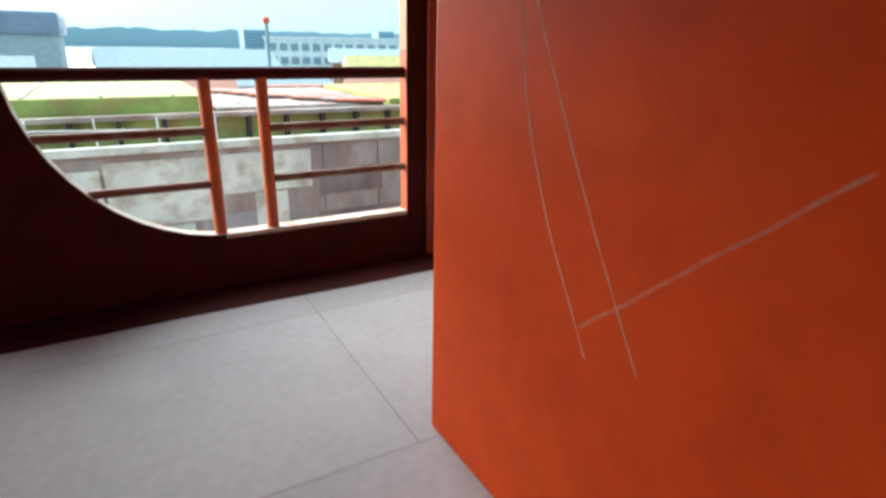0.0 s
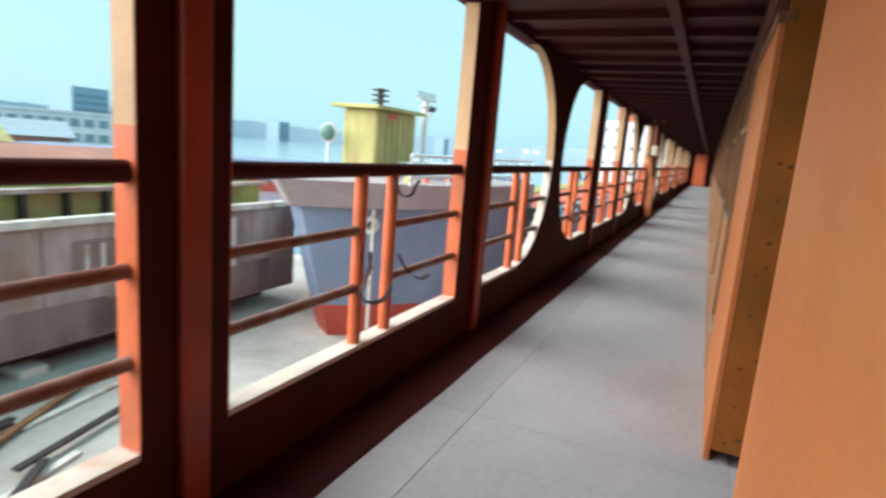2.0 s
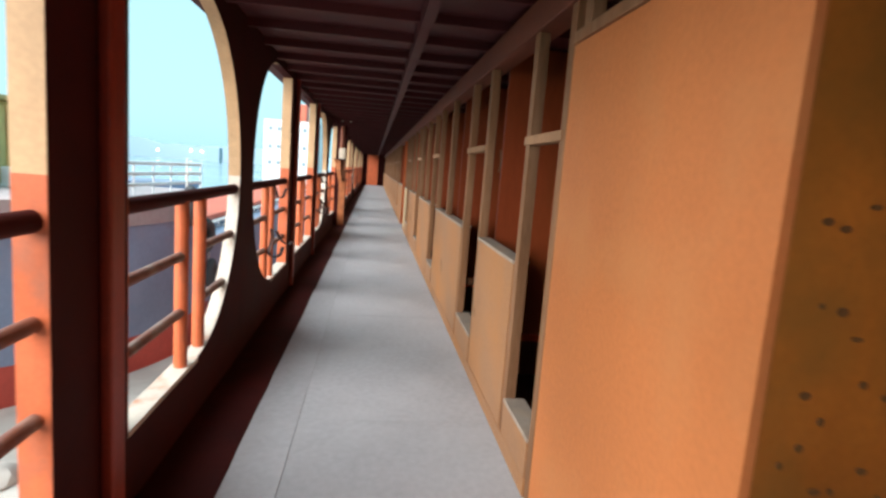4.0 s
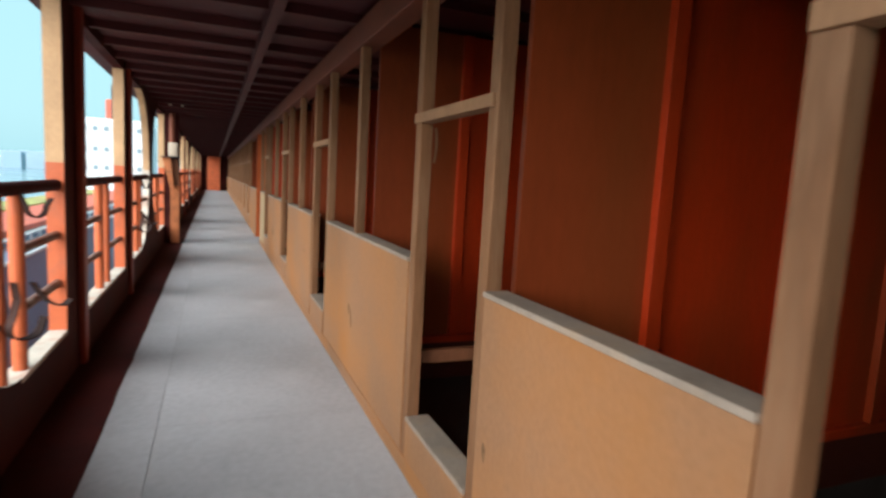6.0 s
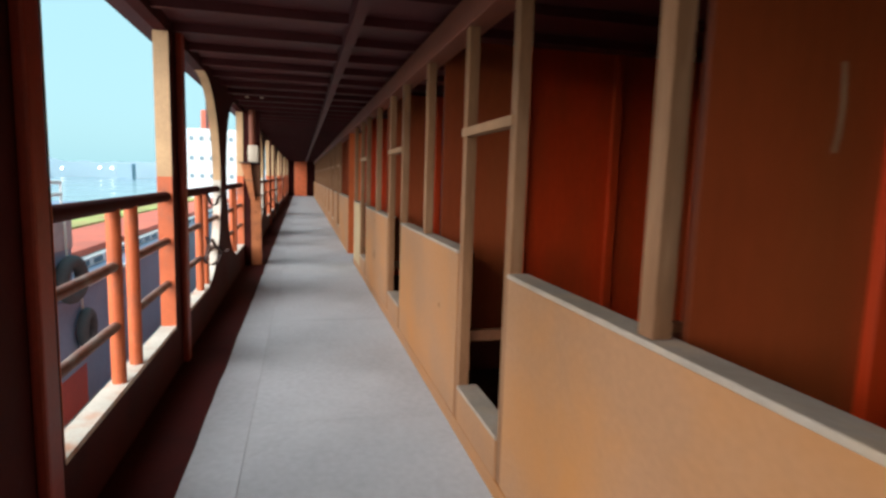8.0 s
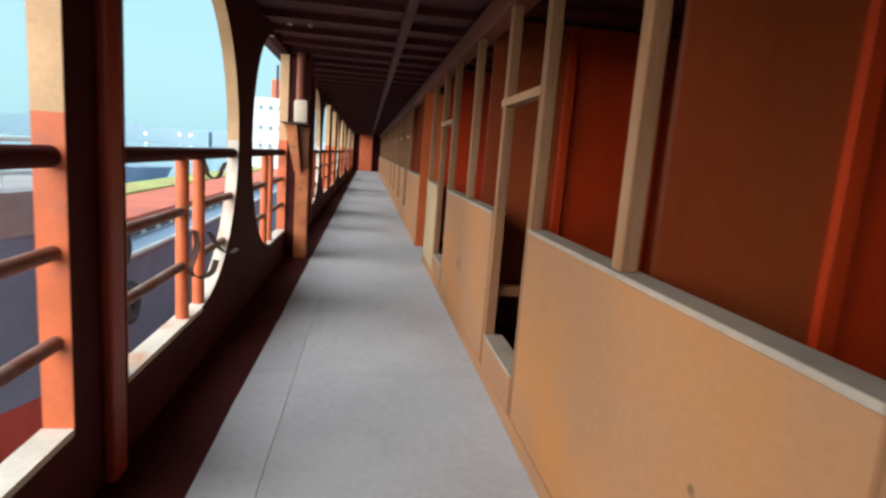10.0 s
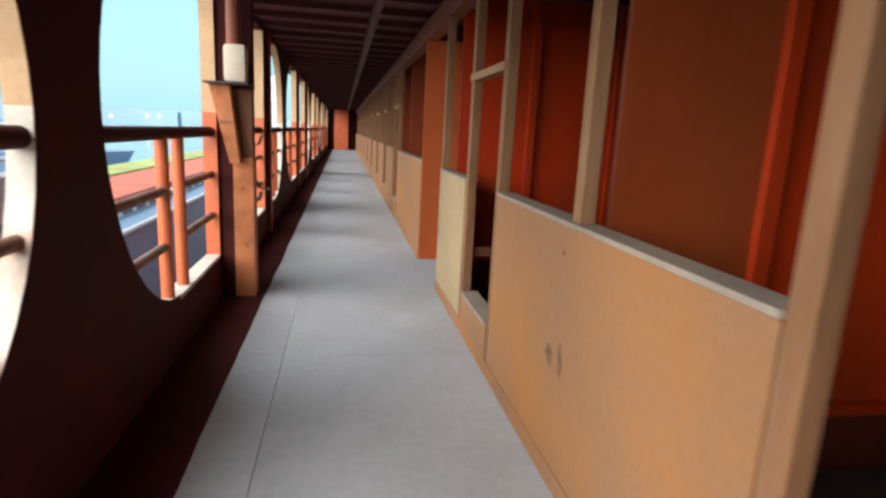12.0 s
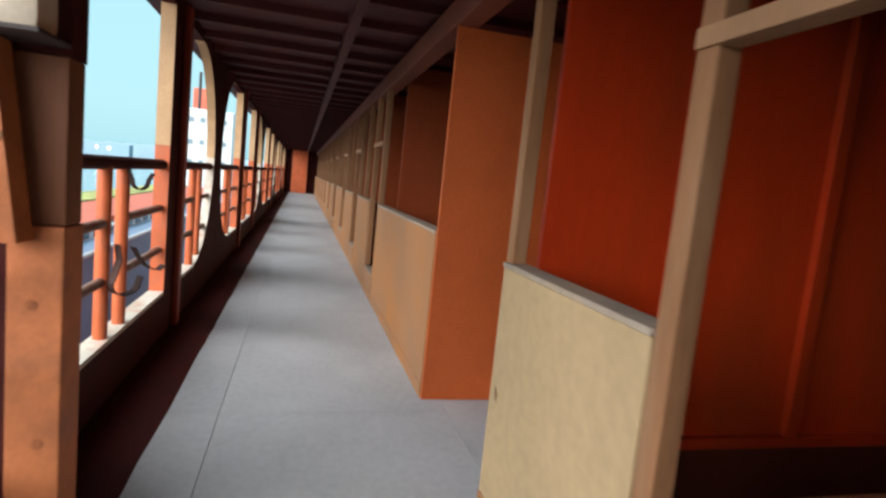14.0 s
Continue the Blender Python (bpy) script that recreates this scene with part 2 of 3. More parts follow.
# ---- river-side wall ----
wall_outer = structure("wall_outer", plate_with_holes("wall_outer", [(-4.0, -0.02), (END_X, -0.02), (END_X, CEILING), (-4.0, CEILING)],
                       [opening_outline(*o) for o in OPENINGS], WALL_Y, WALL_T), OXIDE,
                       "dark maroon painted steel bulwark with large window openings", "wall")


def lining(o, a, b, depth=0.004):
    """A thin coat on the reveal of an opening between two steps of its outline."""
    pts = opening_outline(*o)[a:b]
    bm = bmesh.new()
    cx, cz = (o[0] + o[1]) / 2, (SILL + HEAD) / 2
    rows = []
    for i, (x, z) in enumerate(pts):
        px, pz = pts[max(i - 1, 0)]
        nx, nz = pts[min(i + 1, len(pts) - 1)]
        d = Vector((nx - px, nz - pz)).normalized()
        nrm = Vector((-d.y, d.x))
        if nrm.dot(Vector((cx - x, cz - z))) < 0:
            nrm = -nrm
        rows.append([bm.verts.new((x + nrm.x * s, y, z + nrm.y * s)) for s, y in ((0, WALL_Y + 0.002), (depth, WALL_Y + 0.002), (depth, WALL_Y + WALL_T - 0.002), (0, WALL_Y + WALL_T - 0.002))])
    for p, q in zip(rows, rows[1:]):
        for k in range(4):
            bm.faces.new((p[k], p[(k + 1) % 4], q[(k + 1) % 4], q[k]))
    bm.faces.new(rows[0][::-1])
    bm.faces.new(rows[-1])
    return bm


for i, o in enumerate(OPENINGS):
    x0, x1, left, right = o
    xa, xb = (x0 + 0.62 if left else x0 + 0.006), (x1 - 0.62 if right else x1 - 0.006)
    part("sill_plate", boxed(xa, xb, WALL_Y - 0.004, WALL_Y + WALL_T + 0.015, SILL - 0.02, SILL + 0.006) if not (left or right)
         else boxed(x0 + 0.95 if left else xa, x1 - 0.95 if right else xb, WALL_Y - 0.004, WALL_Y + WALL_T + 0.015, SILL - 0.02, SILL + 0.006), SILLP, wall_outer, "dusty pale sill")
    for side, flag, x in ((-1, left, x0), (1, right, x1)):
        if not flag:
            part("reveal", boxed(min(x, x - side * 0.005), max(x, x - side * 0.005), WALL_Y - 0.003, WALL_Y + WALL_T + 0.012, 1.42, HEAD - 0.002), TANP, wall_outer, "tan primed upper jamb")
            part("reveal", boxed(min(x, x - side * 0.005), max(x, x - side * 0.005), WALL_Y - 0.003, WALL_Y + WALL_T + 0.012, SILL + 0.007, 1.42), RAILP, wall_outer, "bright orange lower jamb")
        else:
            n = 25
            first = 0 if side < 0 else 2
            low, high = (slice_ for slice_ in ((first + 13, first + n), (first, first + 14))) if side < 0 else (slice_ for slice_ in ((first, first + 13), (first + 12, first + n)))
            part("reveal", lining(o, *high), TANP, wall_outer, "tan primed curved jamb")
            part("reveal", lining(o, *low), SILLP, wall_outer, "dusty curved jamb")
# upright stiffeners on the piers between straight openings
for (a, b, c, d), (e, f, g, h) in zip(OPENINGS, OPENINGS[1:]):
    if not d and not g:
        part("stiffener", boxed(e - 0.24, e - 0.12, WALL_Y - 0.045, WALL_Y - 0.002, 0.0, CEILING - 0.01, bevel=0.012), STIFF, wall_outer, "red steel stiffener")


# ---- railings in the openings ----
def hook(parent, x, z, kind):
    """A bent flat-bar hook welded to a rail post."""
    y = WALL_Y - 0.005
    if kind == "u":
        pts = [(x - 0.06, y, z)] + [(x + 0.015 - 0.075 * math.cos(a), y - 0.03, z - 0.11 - 0.075 * math.sin(a)) for a in np.linspace(0, math.pi, 13)] + [(x + 0.115, y - 0.04, z - 0.05)]
        half = (0.011, 0.014, 0)
    elif kind == "j":
        pts = [(x + 0.03, y, z + 0.02), (x, y - 0.03, z - 0.08), (x - 0.045, y - 0.04, z - 0.17), (x - 0.078, y - 0.045, z - 0.23)] + [(x + 0.015 - 0.1 * math.cos(a), y - 0.05, z - 0.25 - 0.065 * math.sin(a)) for a in np.linspace(0.1, math.pi - 0.2, 9)] + [(x + 0.135, y - 0.05, z - 0.20)]
        half = (0.016, 0.019, 0)
    else:
        pts = [(x + 0.02, y, z), (x + 0.05, y - 0.01, z - 0.07), (x + 0.085, y - 0.02, z - 0.125), (x + 0.13, y - 0.025, z - 0.155), (x + 0.18, y - 0.03, z - 0.165), (x + 0.225, y - 0.03, z - 0.135)]
        half = (0.016, 0.019, 0)
    size = {"j": 0.8, "u": 0.72, "l": 0.88}[kind]
    pts = [(x + 0.75 * size * (p[0] - x), p[1] - 0.6 * size * (p[0] - x), z + size * (p[2] - z)) for p in pts]
    part("hook", strip(bmesh.new(), pts, half, 0.006), HOOKSTEEL, parent, "bent rusty flat-bar hook")


def railing(o, hooks):
    x0, x1, left, right = o
    y, mid = WALL_Y + 0.045, (x0 + x1) / 2
    e = thing("railing", "orange tubular steel railing across a window opening" + (", with bent hooks" if hooks else ""), "railing", "deck railings", (mid, y, SILL))

    def reach(z, side):
        if not (left if side < 0 else right):
            return x0 if side < 0 else x1
        s = math.sqrt(max(0, 1 - ((z - (SILL + HEAD) / 2) / ((HEAD - SILL) / 2)) ** 2))
        return x0 + 1.0 - s if side < 0 else x1 - 1.0 + s

    inv = Matrix.Translation((-mid, -y, -SILL))

    def put(name, bm, mat, label=""):
        bmesh.ops.transform(bm, matrix=inv, verts=bm.verts)
        return part(name, bm, mat, e, label, True)

    put("top_rail", tube(bmesh.new(), (reach(1.28, -1), y, 1.28), (reach(1.28, 1), y, 1.28), 0.036, 16), OXIDE, "dark red top pipe")
    pl, pr = mid - 0.158, mid + 0.158
    for p in (pl, pr):
        put("post", tube(bmesh.new(), (p, y, SILL), (p, y, 1.26), 0.036, 16), RAILP)
    for z in (0.655, 0.965):
        put("rail", tube(bmesh.new(), (reach(z, -1), y, z), (pl, y, z), 0.026, 12), RAILDARK)
        put("rail", tube(bmesh.new(), (pr, y, z), (reach(z, 1), y, z), 0.026, 12), RAILDARK)
    if hooks:
        before = set(e.children)
        hook(e, pr, 1.27, "u")
        hook(e, pl, 0.84, "j")
        hook(e, pr, 0.80, "l")
        for c in set(e.children) - before:
            c.data.transform(inv)
    return e


for i, o in enumerate(OPENINGS):
    railing(o, i in (2, 4, 6, 8))

# ---- deck, ceiling, closing walls ----
floor = structure("floor", boxed(-4, END_X, -4.2, WALL_Y, -0.12, -0.009), SUBFLOOR, "steel deck under grey screed panels", "floor")
# dark strip laid on the deck to paint the soft shade beside the bulwark
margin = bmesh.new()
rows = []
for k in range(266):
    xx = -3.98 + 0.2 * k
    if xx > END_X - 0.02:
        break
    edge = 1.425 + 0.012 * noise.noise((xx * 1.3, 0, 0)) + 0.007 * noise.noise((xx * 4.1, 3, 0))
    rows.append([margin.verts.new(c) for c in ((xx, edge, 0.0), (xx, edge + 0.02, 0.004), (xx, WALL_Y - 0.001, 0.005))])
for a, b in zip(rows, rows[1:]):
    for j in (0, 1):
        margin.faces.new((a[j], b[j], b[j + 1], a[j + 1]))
structure("trim_shade_strip", margin, OXIDE, "dark maroon strip painting the shade along the bulwark", "deck margin")
ceil_bm = boxed(-4, END_X, -4.2, WALL_Y + 0.3, CEILING, CEILING + 0.08)
x = -3.7
while x < END_X - 0.3:
    box(ceil_bm, x, x + 0.05, -4.1, WALL_Y - 0.002, CEILING - 0.06, CEILING + 0.002)
    x += 0.62
box(ceil_bm, -3.9, END_X - 0.1, 0.50, 0.57, CEILING - 0.11, CEILING - 0.004)
structure("ceiling", ceil_bm, CEIL, "dark red painted steel deckhead with cross beams", "ceiling")
structure("wall_start", boxed(-4.1, -4.0, -4.2, WALL_Y, 0, CEILING), OXIDE, "red oxide steel end wall", "wall")
# the back wall's colour is darkened to paint in the cabins' shade
structure("wall_back", boxed(-4, END_X, -4.3, -4.2, 0, CEILING), BACKBOARD, "plywood inner wall, darkened for the cabins' shade", "wall")
structure("wall_passage", boxed(-4.0, -0.95, -4.2, -0.15, 0, CEILING), BULK, "orange primed wall beside the passage", "wall")

structure("hull_own", boxed(-4.1, END_X + 0.1, -4.3, WALL_Y + WALL_T, -5.59, -0.125), STIFF, "red brown steel hull under the deck", "hull")

# ---- far end of the deck ----
structure("wall_end", boxed(END_X, END_X + 0.1, -4.2, WALL_Y + WALL_T, 0, CEILING), OXIDE, "dark end wall of the deck", "wall")
far_door = thing("door_end", "orange painted door standing open at the end", "door", at=(END_X - 0.6, 0.92, 0))
part("door_leaf", boxed(0, 0.05, -0.42, 0.42, 0.02, 2.42, bevel=0.01), RAILP, far_door)
part("door_handle", tube(bmesh.new(), (-0.05, -0.33, 1.0), (0.0, -0.33, 1.0), 0.02), DARKSTEEL, far_door)

# ---- cabin front: posts, half panels, doors ----
BEAM_Z = 2.27
cabin_beam = structure("trim_beam", boxed(-0.9, END_X - 0.05, -0.12, 0.012, BEAM_Z, CEILING - 0.06, bevel=0.006), BEAMP, "brown red beam along the cabin front", "beam")
structure("baseboard", boxed(4.96, 16.97, -0.06, 0.010, 0.0, 0.085, bevel=0.003), TANBOARD, "tan painted plinth under the cabin front", "baseboard")
structure("baseboard_aft", boxed(18.185, END_X - 0.2, -0.06, 0.010, 0.0, 0.085, bevel=0.003), TANBOARD, "tan painted plinth under the cabin front", "baseboard")
# doorways: near edge, far edge
DOORS = [(4.97, 5.46), (6.67, 7.36), (9.65, 10.31), (12.37, 13.04), (15.21, 15.90), (20.95, 21.60), (23.25, 23.92), (25.7, 26.4), (28.4, 29.1), (31.2, 31.9), (34.0, 34.7), (36.8, 37.5), (39.6, 40.3), (42.4, 43.1), (45.2, 45.9)]
PASSAGE = (16.97, 18.15)
POST = 0.07


def doorway(a, b):
    e = thing("door_frame", "raw timber door frame without a door, with a raised sill", "door frame", "cabin door frames", (a, 0, 0))
    w = b - a
    part("jamb", boxed(-POST, 0, -0.06, 0.0, 0.0, BEAM_Z, bevel=0.005), TIMBER, e)
    part("jamb", boxed(w, w + POST, -0.06, 0.0, 0.0, BEAM_Z, bevel=0.005), TIMBER, e)
    part("header", boxed(-0.05, w + POST - 0.005, -0.055, 0.012, 1.692, 1.738, bevel=0.004), HEADERW, e, "pale timber cross piece")
    part("sill", boxed(0.001, w - 0.001, -0.11, 0.008, 0.0, 0.27, bevel=0.006), TANBOARD, e, "tan boarded door sill")
    part("sill_top", boxed(0.001, w - 0.001, -0.11, 0.010, 0.271, 0.292, bevel=0.004), LEDGE, e, "dusty timber threshold")
    return e


for a, b in DOORS:
    doorway(a, b)


def half_panel(a, b, studs, board, name_label):
    e = thing("half_wall", name_label, "half wall", "cabin half walls", (a, 0, 0))
    w = b - a
    n = max(1, round(w / 2.4))
    for k in range(n):
        part("board", boxed(w * k / n + 0.001, w * (k + 1) / n - 0.001, -0.05, 0.006, 0.086, 1.040, bevel=0.003), board, e)
    part("ledge", boxed(0, w, -0.085, 0.013, 1.042, 1.062, bevel=0.005), LEDGE, e, "dusty grey timber ledge")
    for s in studs:
        part("stud", boxed(s - a - 0.065, s - a, -0.06, 0.0, 1.063, BEAM_Z, bevel=0.005), TIMBER, e, "raw timber stud")
    return e


TAN_LABEL = "tan orange boarded half wall with a dusty timber ledge"
for (a, b), (c, d) in zip(DOORS, DOORS[1:]):
    lo, hi = b + POST, c - POST
    if lo < 16 < hi:
        half_panel(lo, PASSAGE[0], [PASSAGE[0]], PALEBOARD, "pale yellow boarded half wall ending at a timber post")
        half_panel(PASSAGE[1] + 0.03, hi, [], TANBOARD, TAN_LABEL)
    else:
        mid = {8.4: 8.62, 11.3: 11.38, 14.1: 14.14}
        m = [v for k, v in mid.items() if lo < v < hi] or ([(lo + hi) / 2] if lo > 19 else [])
        half_panel(lo, hi, m, TANBOARD, TAN_LABEL)
half_panel(DOORS[-1][1] + POST, END_X - 0.2, [], TANBOARD, TAN_LABEL)

# ---- cabin cross walls ----
def cross_wall(x, front, y0=-0.125, label="red stained plywood cabin wall with upright battens"):
    e = thing("cabin_wall", label, "cabin wall", "cabin cross walls", (x, 0, 0))
    part("board", boxed(0, 0.03, -4.19, -0.741, 0.30, CEILING - 0.062), REDBOARD, e)
    part("front_board", boxed(0, 0.03, -0.739, y0, 0.30, CEILING - 0.062), front, e, "" if front is REDBOARD else "brown stained plywood sheet")
    part("lower_board", boxed(0.003, 0.027, -4.19, y0, 0.0, 0.298), BACKBOARD, e, "darker plywood lower board")
    part("bottom_rail", boxed(-0.045, 0.0, -4.18, y0, 0.285, 0.335, bevel=0.004), REDBOARD, e, "red stained bottom rail")
    for k in range(5):
        y = -0.74 - 0.75 * k
        part("batten", boxed(-0.04, -0.001, y - 0.035, y + 0.035, 0.336, CEILING - 0.065, bevel=0.004), REDBOARD, e)
    return e


for x in (6.62, 8.575, 11.335, 14.095, 16.925, 20.4, 22.4, 24.8, 27.4, 30.2, 33.0):
    cross_wall(x, REDBOARD if x == 16.925 else PLYWALL)
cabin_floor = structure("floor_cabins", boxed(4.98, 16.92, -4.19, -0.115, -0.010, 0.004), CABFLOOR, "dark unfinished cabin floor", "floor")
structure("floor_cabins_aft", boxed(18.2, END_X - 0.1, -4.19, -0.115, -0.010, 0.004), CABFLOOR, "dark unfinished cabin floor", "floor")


# ---- unfinished bunk frames inside the cabins ----
def bunk(x):
    e = thing("bunk_frame", "unfinished timber bunk frame standing inside the cabin door", "bunk frame", "cabin bunk frames", (x, -0.08, 0.005))
    part("side_rail", boxed(0, 0.045, -1.9, 0, 0.52, 0.585, bevel=0.004), BUNKWOOD, e)
    for y in (-1.9, -0.95):
        part("leg", boxed(0, 0.045, y, y + 0.05, 0, 0.519), BUNKWOOD, e)


for a, b in DOORS[1:5]:
    bunk(b + POST)



# ---- chips and rubbed marks on the boards ----
def chip(x, z, w, h, seed, mat=None):
    bm = bmesh.new()
    r = random.Random(seed)
    ring = [(math.cos(a) * w * r.uniform(0.6, 1.1), math.sin(a) * h * r.uniform(0.6, 1.1)) for a in np.linspace(0, 2 * math.pi, 11)[:-1]]
    top = [bm.verts.new((u + 0.2 * v, 0.0012, v)) for u, v in ring]
    low = [bm.verts.new((u + 0.2 * v, 0.0, v)) for u, v in ring]
    bm.faces.new(top)
    bm.faces.new(low[::-1])
    for k in range(10):
        bm.faces.new((top[k], top[(k + 1) % 10], low[(k + 1) % 10], low[k]))
    o = tagged(part("paint_chip", bm, mat or CHIP), "brown chip in the painted half wall", "paint chip", "chips in the half walls")
    o.location = (x, 0.0062, z)


for k, (x, z, w, h) in enumerate(((8.655, 0.53, 0.017, 0.03), (8.59, 0.475, 0.013, 0.045), (14.23, 0.515, 0.024, 0.03), (14.12, 0.53, 0.014, 0.05), (6.62 - 0.09, 0.51, 0.010, 0.024), (16.90, 0.53, 0.010, 0.022), (10.8, 0.65, 0.010, 0.012), (14.17, 0.94, 0.012, 0.008))):
    chip(x, z, 1.6 * w, 1.5 * h, k)
# a pale rubbed mark on the cabin wall
rub = strip(bmesh.new(), [(8.5735, -0.535 - 0.012 * math.sin(u * 3), 1.56 + 0.24 * u) for u in np.linspace(0, 1, 8)], (0, 0.009, 0), 0.001)
tagged(part("rubbed_mark", rub, TIMBER), "pale rubbed mark on the cabin wall", "mark")
# small fittings under the deckhead
for x, y in ((15.10, 1.54), (15.08, 1.36)):
    f = thing("cable_clip", "small pale cable clip under the deckhead", "cable clip", "cable clips", (x, y, CEILING - 0.06))
    part("base", boxed(-0.03, 0.03, -0.02, 0.02, -0.02, -0.001, bevel=0.004), LAMPW, f)
    part("screw", tube(bmesh.new(), (0, 0, -0.026), (0, 0, -0.02), 0.008, 8), DARKSTEEL, f)

# ---- cross passage further along ----
structure("wall_cross_passage", boxed(18.15, 18.18, -4.19, 0.0, 0.0, BEAM_Z - 0.002), PASSBOARD, "brown orange boarded wall of the cross passage", "wall")


# ---- orange casing at the start, with chalk scratches ----
casing = thing("casing", "orange primed steel casing scratched with pale lines", "casing", at=(0.97, -0.04, 0))
part("casing_body", boxed(0, 1.43, -4.0, 0, 0.0, BEAM_Z - 0.003, bevel=0.012), BULK, casing)
part("front_board", boxed(0.03, 1.42, 0.001, 0.014, 0.0, BEAM_Z - 0.01, bevel=0.003), ORANGEBOARD, casing, "orange tan front board")


def scratch(a, b, bend, wide):
    """A pale line rubbed into the paint of the casing's side, bowed a little."""
    pts = []
    for i in range(25):
        u = i / 24
        y = a[0] + (b[0] - a[0]) * u + bend * math.sin(math.pi * u)
        z = a[1] + (b[1] - a[1]) * u + 0.006 * noise.noise((u * 6, bend * 50, 0))
        pts.append((-0.0006, y, z))
    bm = bmesh.new()
    d = (Vector(pts[-1]) - Vector(pts[0])).normalized().cross(Vector((1, 0, 0)))
    last = None
    for i, p in enumerate(pts):
        w = wide * (0.3 + 0.7 * abs(math.sin(i * 1.7 + bend * 40))) / 2
        now = [bm.verts.new(Vector(p) + k * w * d) for k in (-1, 1)]
        if last:
            bm.faces.new((last[0], now[0], now[1], last[1]))
        last = now
    part("scratch", bm, SCRATCH, casing, "pale scratch in the paint")


scratch((-0.44, 1.90), (-0.79, 0.73), 0.12, 0.0055)
scratch((-0.43, 1.72), (-0.95, 0.77), 0.02, 0.005)
scratch((-0.76, 0.80), (-1.30, 1.30), 0.0, 0.004)

# added wall, coloured dark for the unlit gap beyond the closet
structure("wall_inner", boxed(3.565, 3.615, -4.19, -0.605, 0.0, CEILING - 0.062), OXIDE, "dark maroon wall added to darken the gap behind the closet", "wall")

# ---- closet box beside the first cabin door ----
closet = thing("closet", "orange fronted plywood closet with nail holes", "closet", at=(3.53, 0.004, 0))
part("front_board", boxed(0.0, 1.35, -0.028, 0, 0.0, 2.08, bevel=0.003), ORANGEBOARD, closet, "orange tan front board")
side = part("side_board", boxed(0.001, 0.03, -0.60, -0.030, 0.06, 2.26, bevel=0.003), PLY, closet, "stained plywood side with nail holes")
part("rear_strip", boxed(-0.012, 0.0, -0.60, -0.575, 0.06, 2.25, bevel=0.003), PLY, closet, "plywood edge strip")
part("top_rail", boxed(-0.005, 1.35, -0.06, 0.012, 2.082, 2.13, bevel=0.004), TIMBER, closet, "raw timber top rail")
part("corner_post", boxed(1.27, 1.35, -0.09, -0.030, 0.0, BEAM_Z, bevel=0.004), TIMBER, closet)
rnd = random.Random(4)
nail = bmesh.new()
bmesh.ops.create_cone(nail, cap_ends=True, segments=8, radius1=0.010, radius2=0.007, depth=0.008, matrix=Matrix.Rotation(radians(90), 4, "Y"))
first = part("nail", nail, NAIL, closet)
first.location = (0.0, -0.12, 1.0)
for k in range(56):
    o = new("nail", first.data)
    o.parent = closet
    o.location = (0.0, -0.07 - 0.065 * (k % 7) - rnd.uniform(0, 0.05), 0.15 + 0.19 * (k // 7) + rnd.uniform(-0.05, 0.05))
    o.scale = (1, rnd.uniform(0.6, 1.5), rnd.uniform(0.6, 1.1))

# ---- timber post with a lamp on a bracket ----
lamp = thing("post_lamp", "timber post carrying an off-white lamp box on a bracket", "lamp", at=(16.75, 1.565, 0))
part("post", boxed(0, 0.16, -0.07, 0.08, 0.0, 1.10, bevel=0.006), POSTWOOD, lamp)
part("upper_web", boxed(0.02, 0.15, -0.065, 0.08, 1.102, 1.60, bevel=0.006), BUNKWOOD, lamp, "dark red web behind the bracket")
for z in (0.42, 0.86):
    part("knot", tube(bmesh.new(), (-0.002, -0.01 + 0.05 * (z - 0.42), z), (0.01, -0.01 + 0.05 * (z - 0.42), z), 0.017, 14), POSTKNOT, lamp, "dark knot")
part("backing", boxed(0.02, 0.16, 0.082, 0.187, 0.0, CEILING - 0.07), OXIDE, lamp, "dark steel web")
part("upper_post", boxed(0.03, 0.16, -0.065, 0.08, 1.602, CEILING - 0.065), OXIDE, lamp, "dark upper post")
wedge = bmesh.new()
prof = [(0.075, 1.62), (0.215, 1.62), (0.08, 1.06), (0.01, 1.06)]
va = [wedge.verts.new((-0.11, y, z)) for y, z in prof]
vb = [wedge.verts.new((-0.002, y, z)) for y, z in prof]
wedge.faces.new(va[::-1])
wedge.faces.new(vb)
for k in range(4):
    wedge.faces.new((va[k], va[(k + 1) % 4], vb[(k + 1) % 4], vb[k]))
part("bracket", wedge, POSTWOOD, lamp, "tapered orange bracket")
part("bracket_bar", boxed(-0.116, -0.11, 0.045, 0.155, 1.345, 1.365), TIMBER, lamp, "pale cross strap")
part("tray", boxed(-0.20, 0.02, -0.07, 0.235, 1.622, 1.636, bevel=0.003), DARKSTEEL, lamp, "thin steel tray")
part("lamp_box", boxed(-0.15, -0.005, -0.05, 0.105, 1.638, 1.90, bevel=0.03), LAMPW, lamp, "off-white plastic lamp box", True)
part("conduit", tube(bmesh.new(), (-0.07, 0.045, 1.885), (-0.07, 0.045, CEILING - 0.065), 0.048, 14), BEAMP, lamp, "red brown conduit pipe", True)

# ---- outside ----
GROUND = -5.6
structure("ground", boxed(-900, 900, -900, 1500, GROUND - 0.6, GROUND), MUD, "pale muddy slipway ground", "ground")
structure("water", boxed(27, 900, -900, 1500, GROUND - 0.3, GROUND + 0.01), WATER, "pale grey river water", "water")
structure("water_river", boxed(-900, 27, 120, 1500, GROUND - 0.3, GROUND + 0.01), WATER, "pale grey river water", "water")


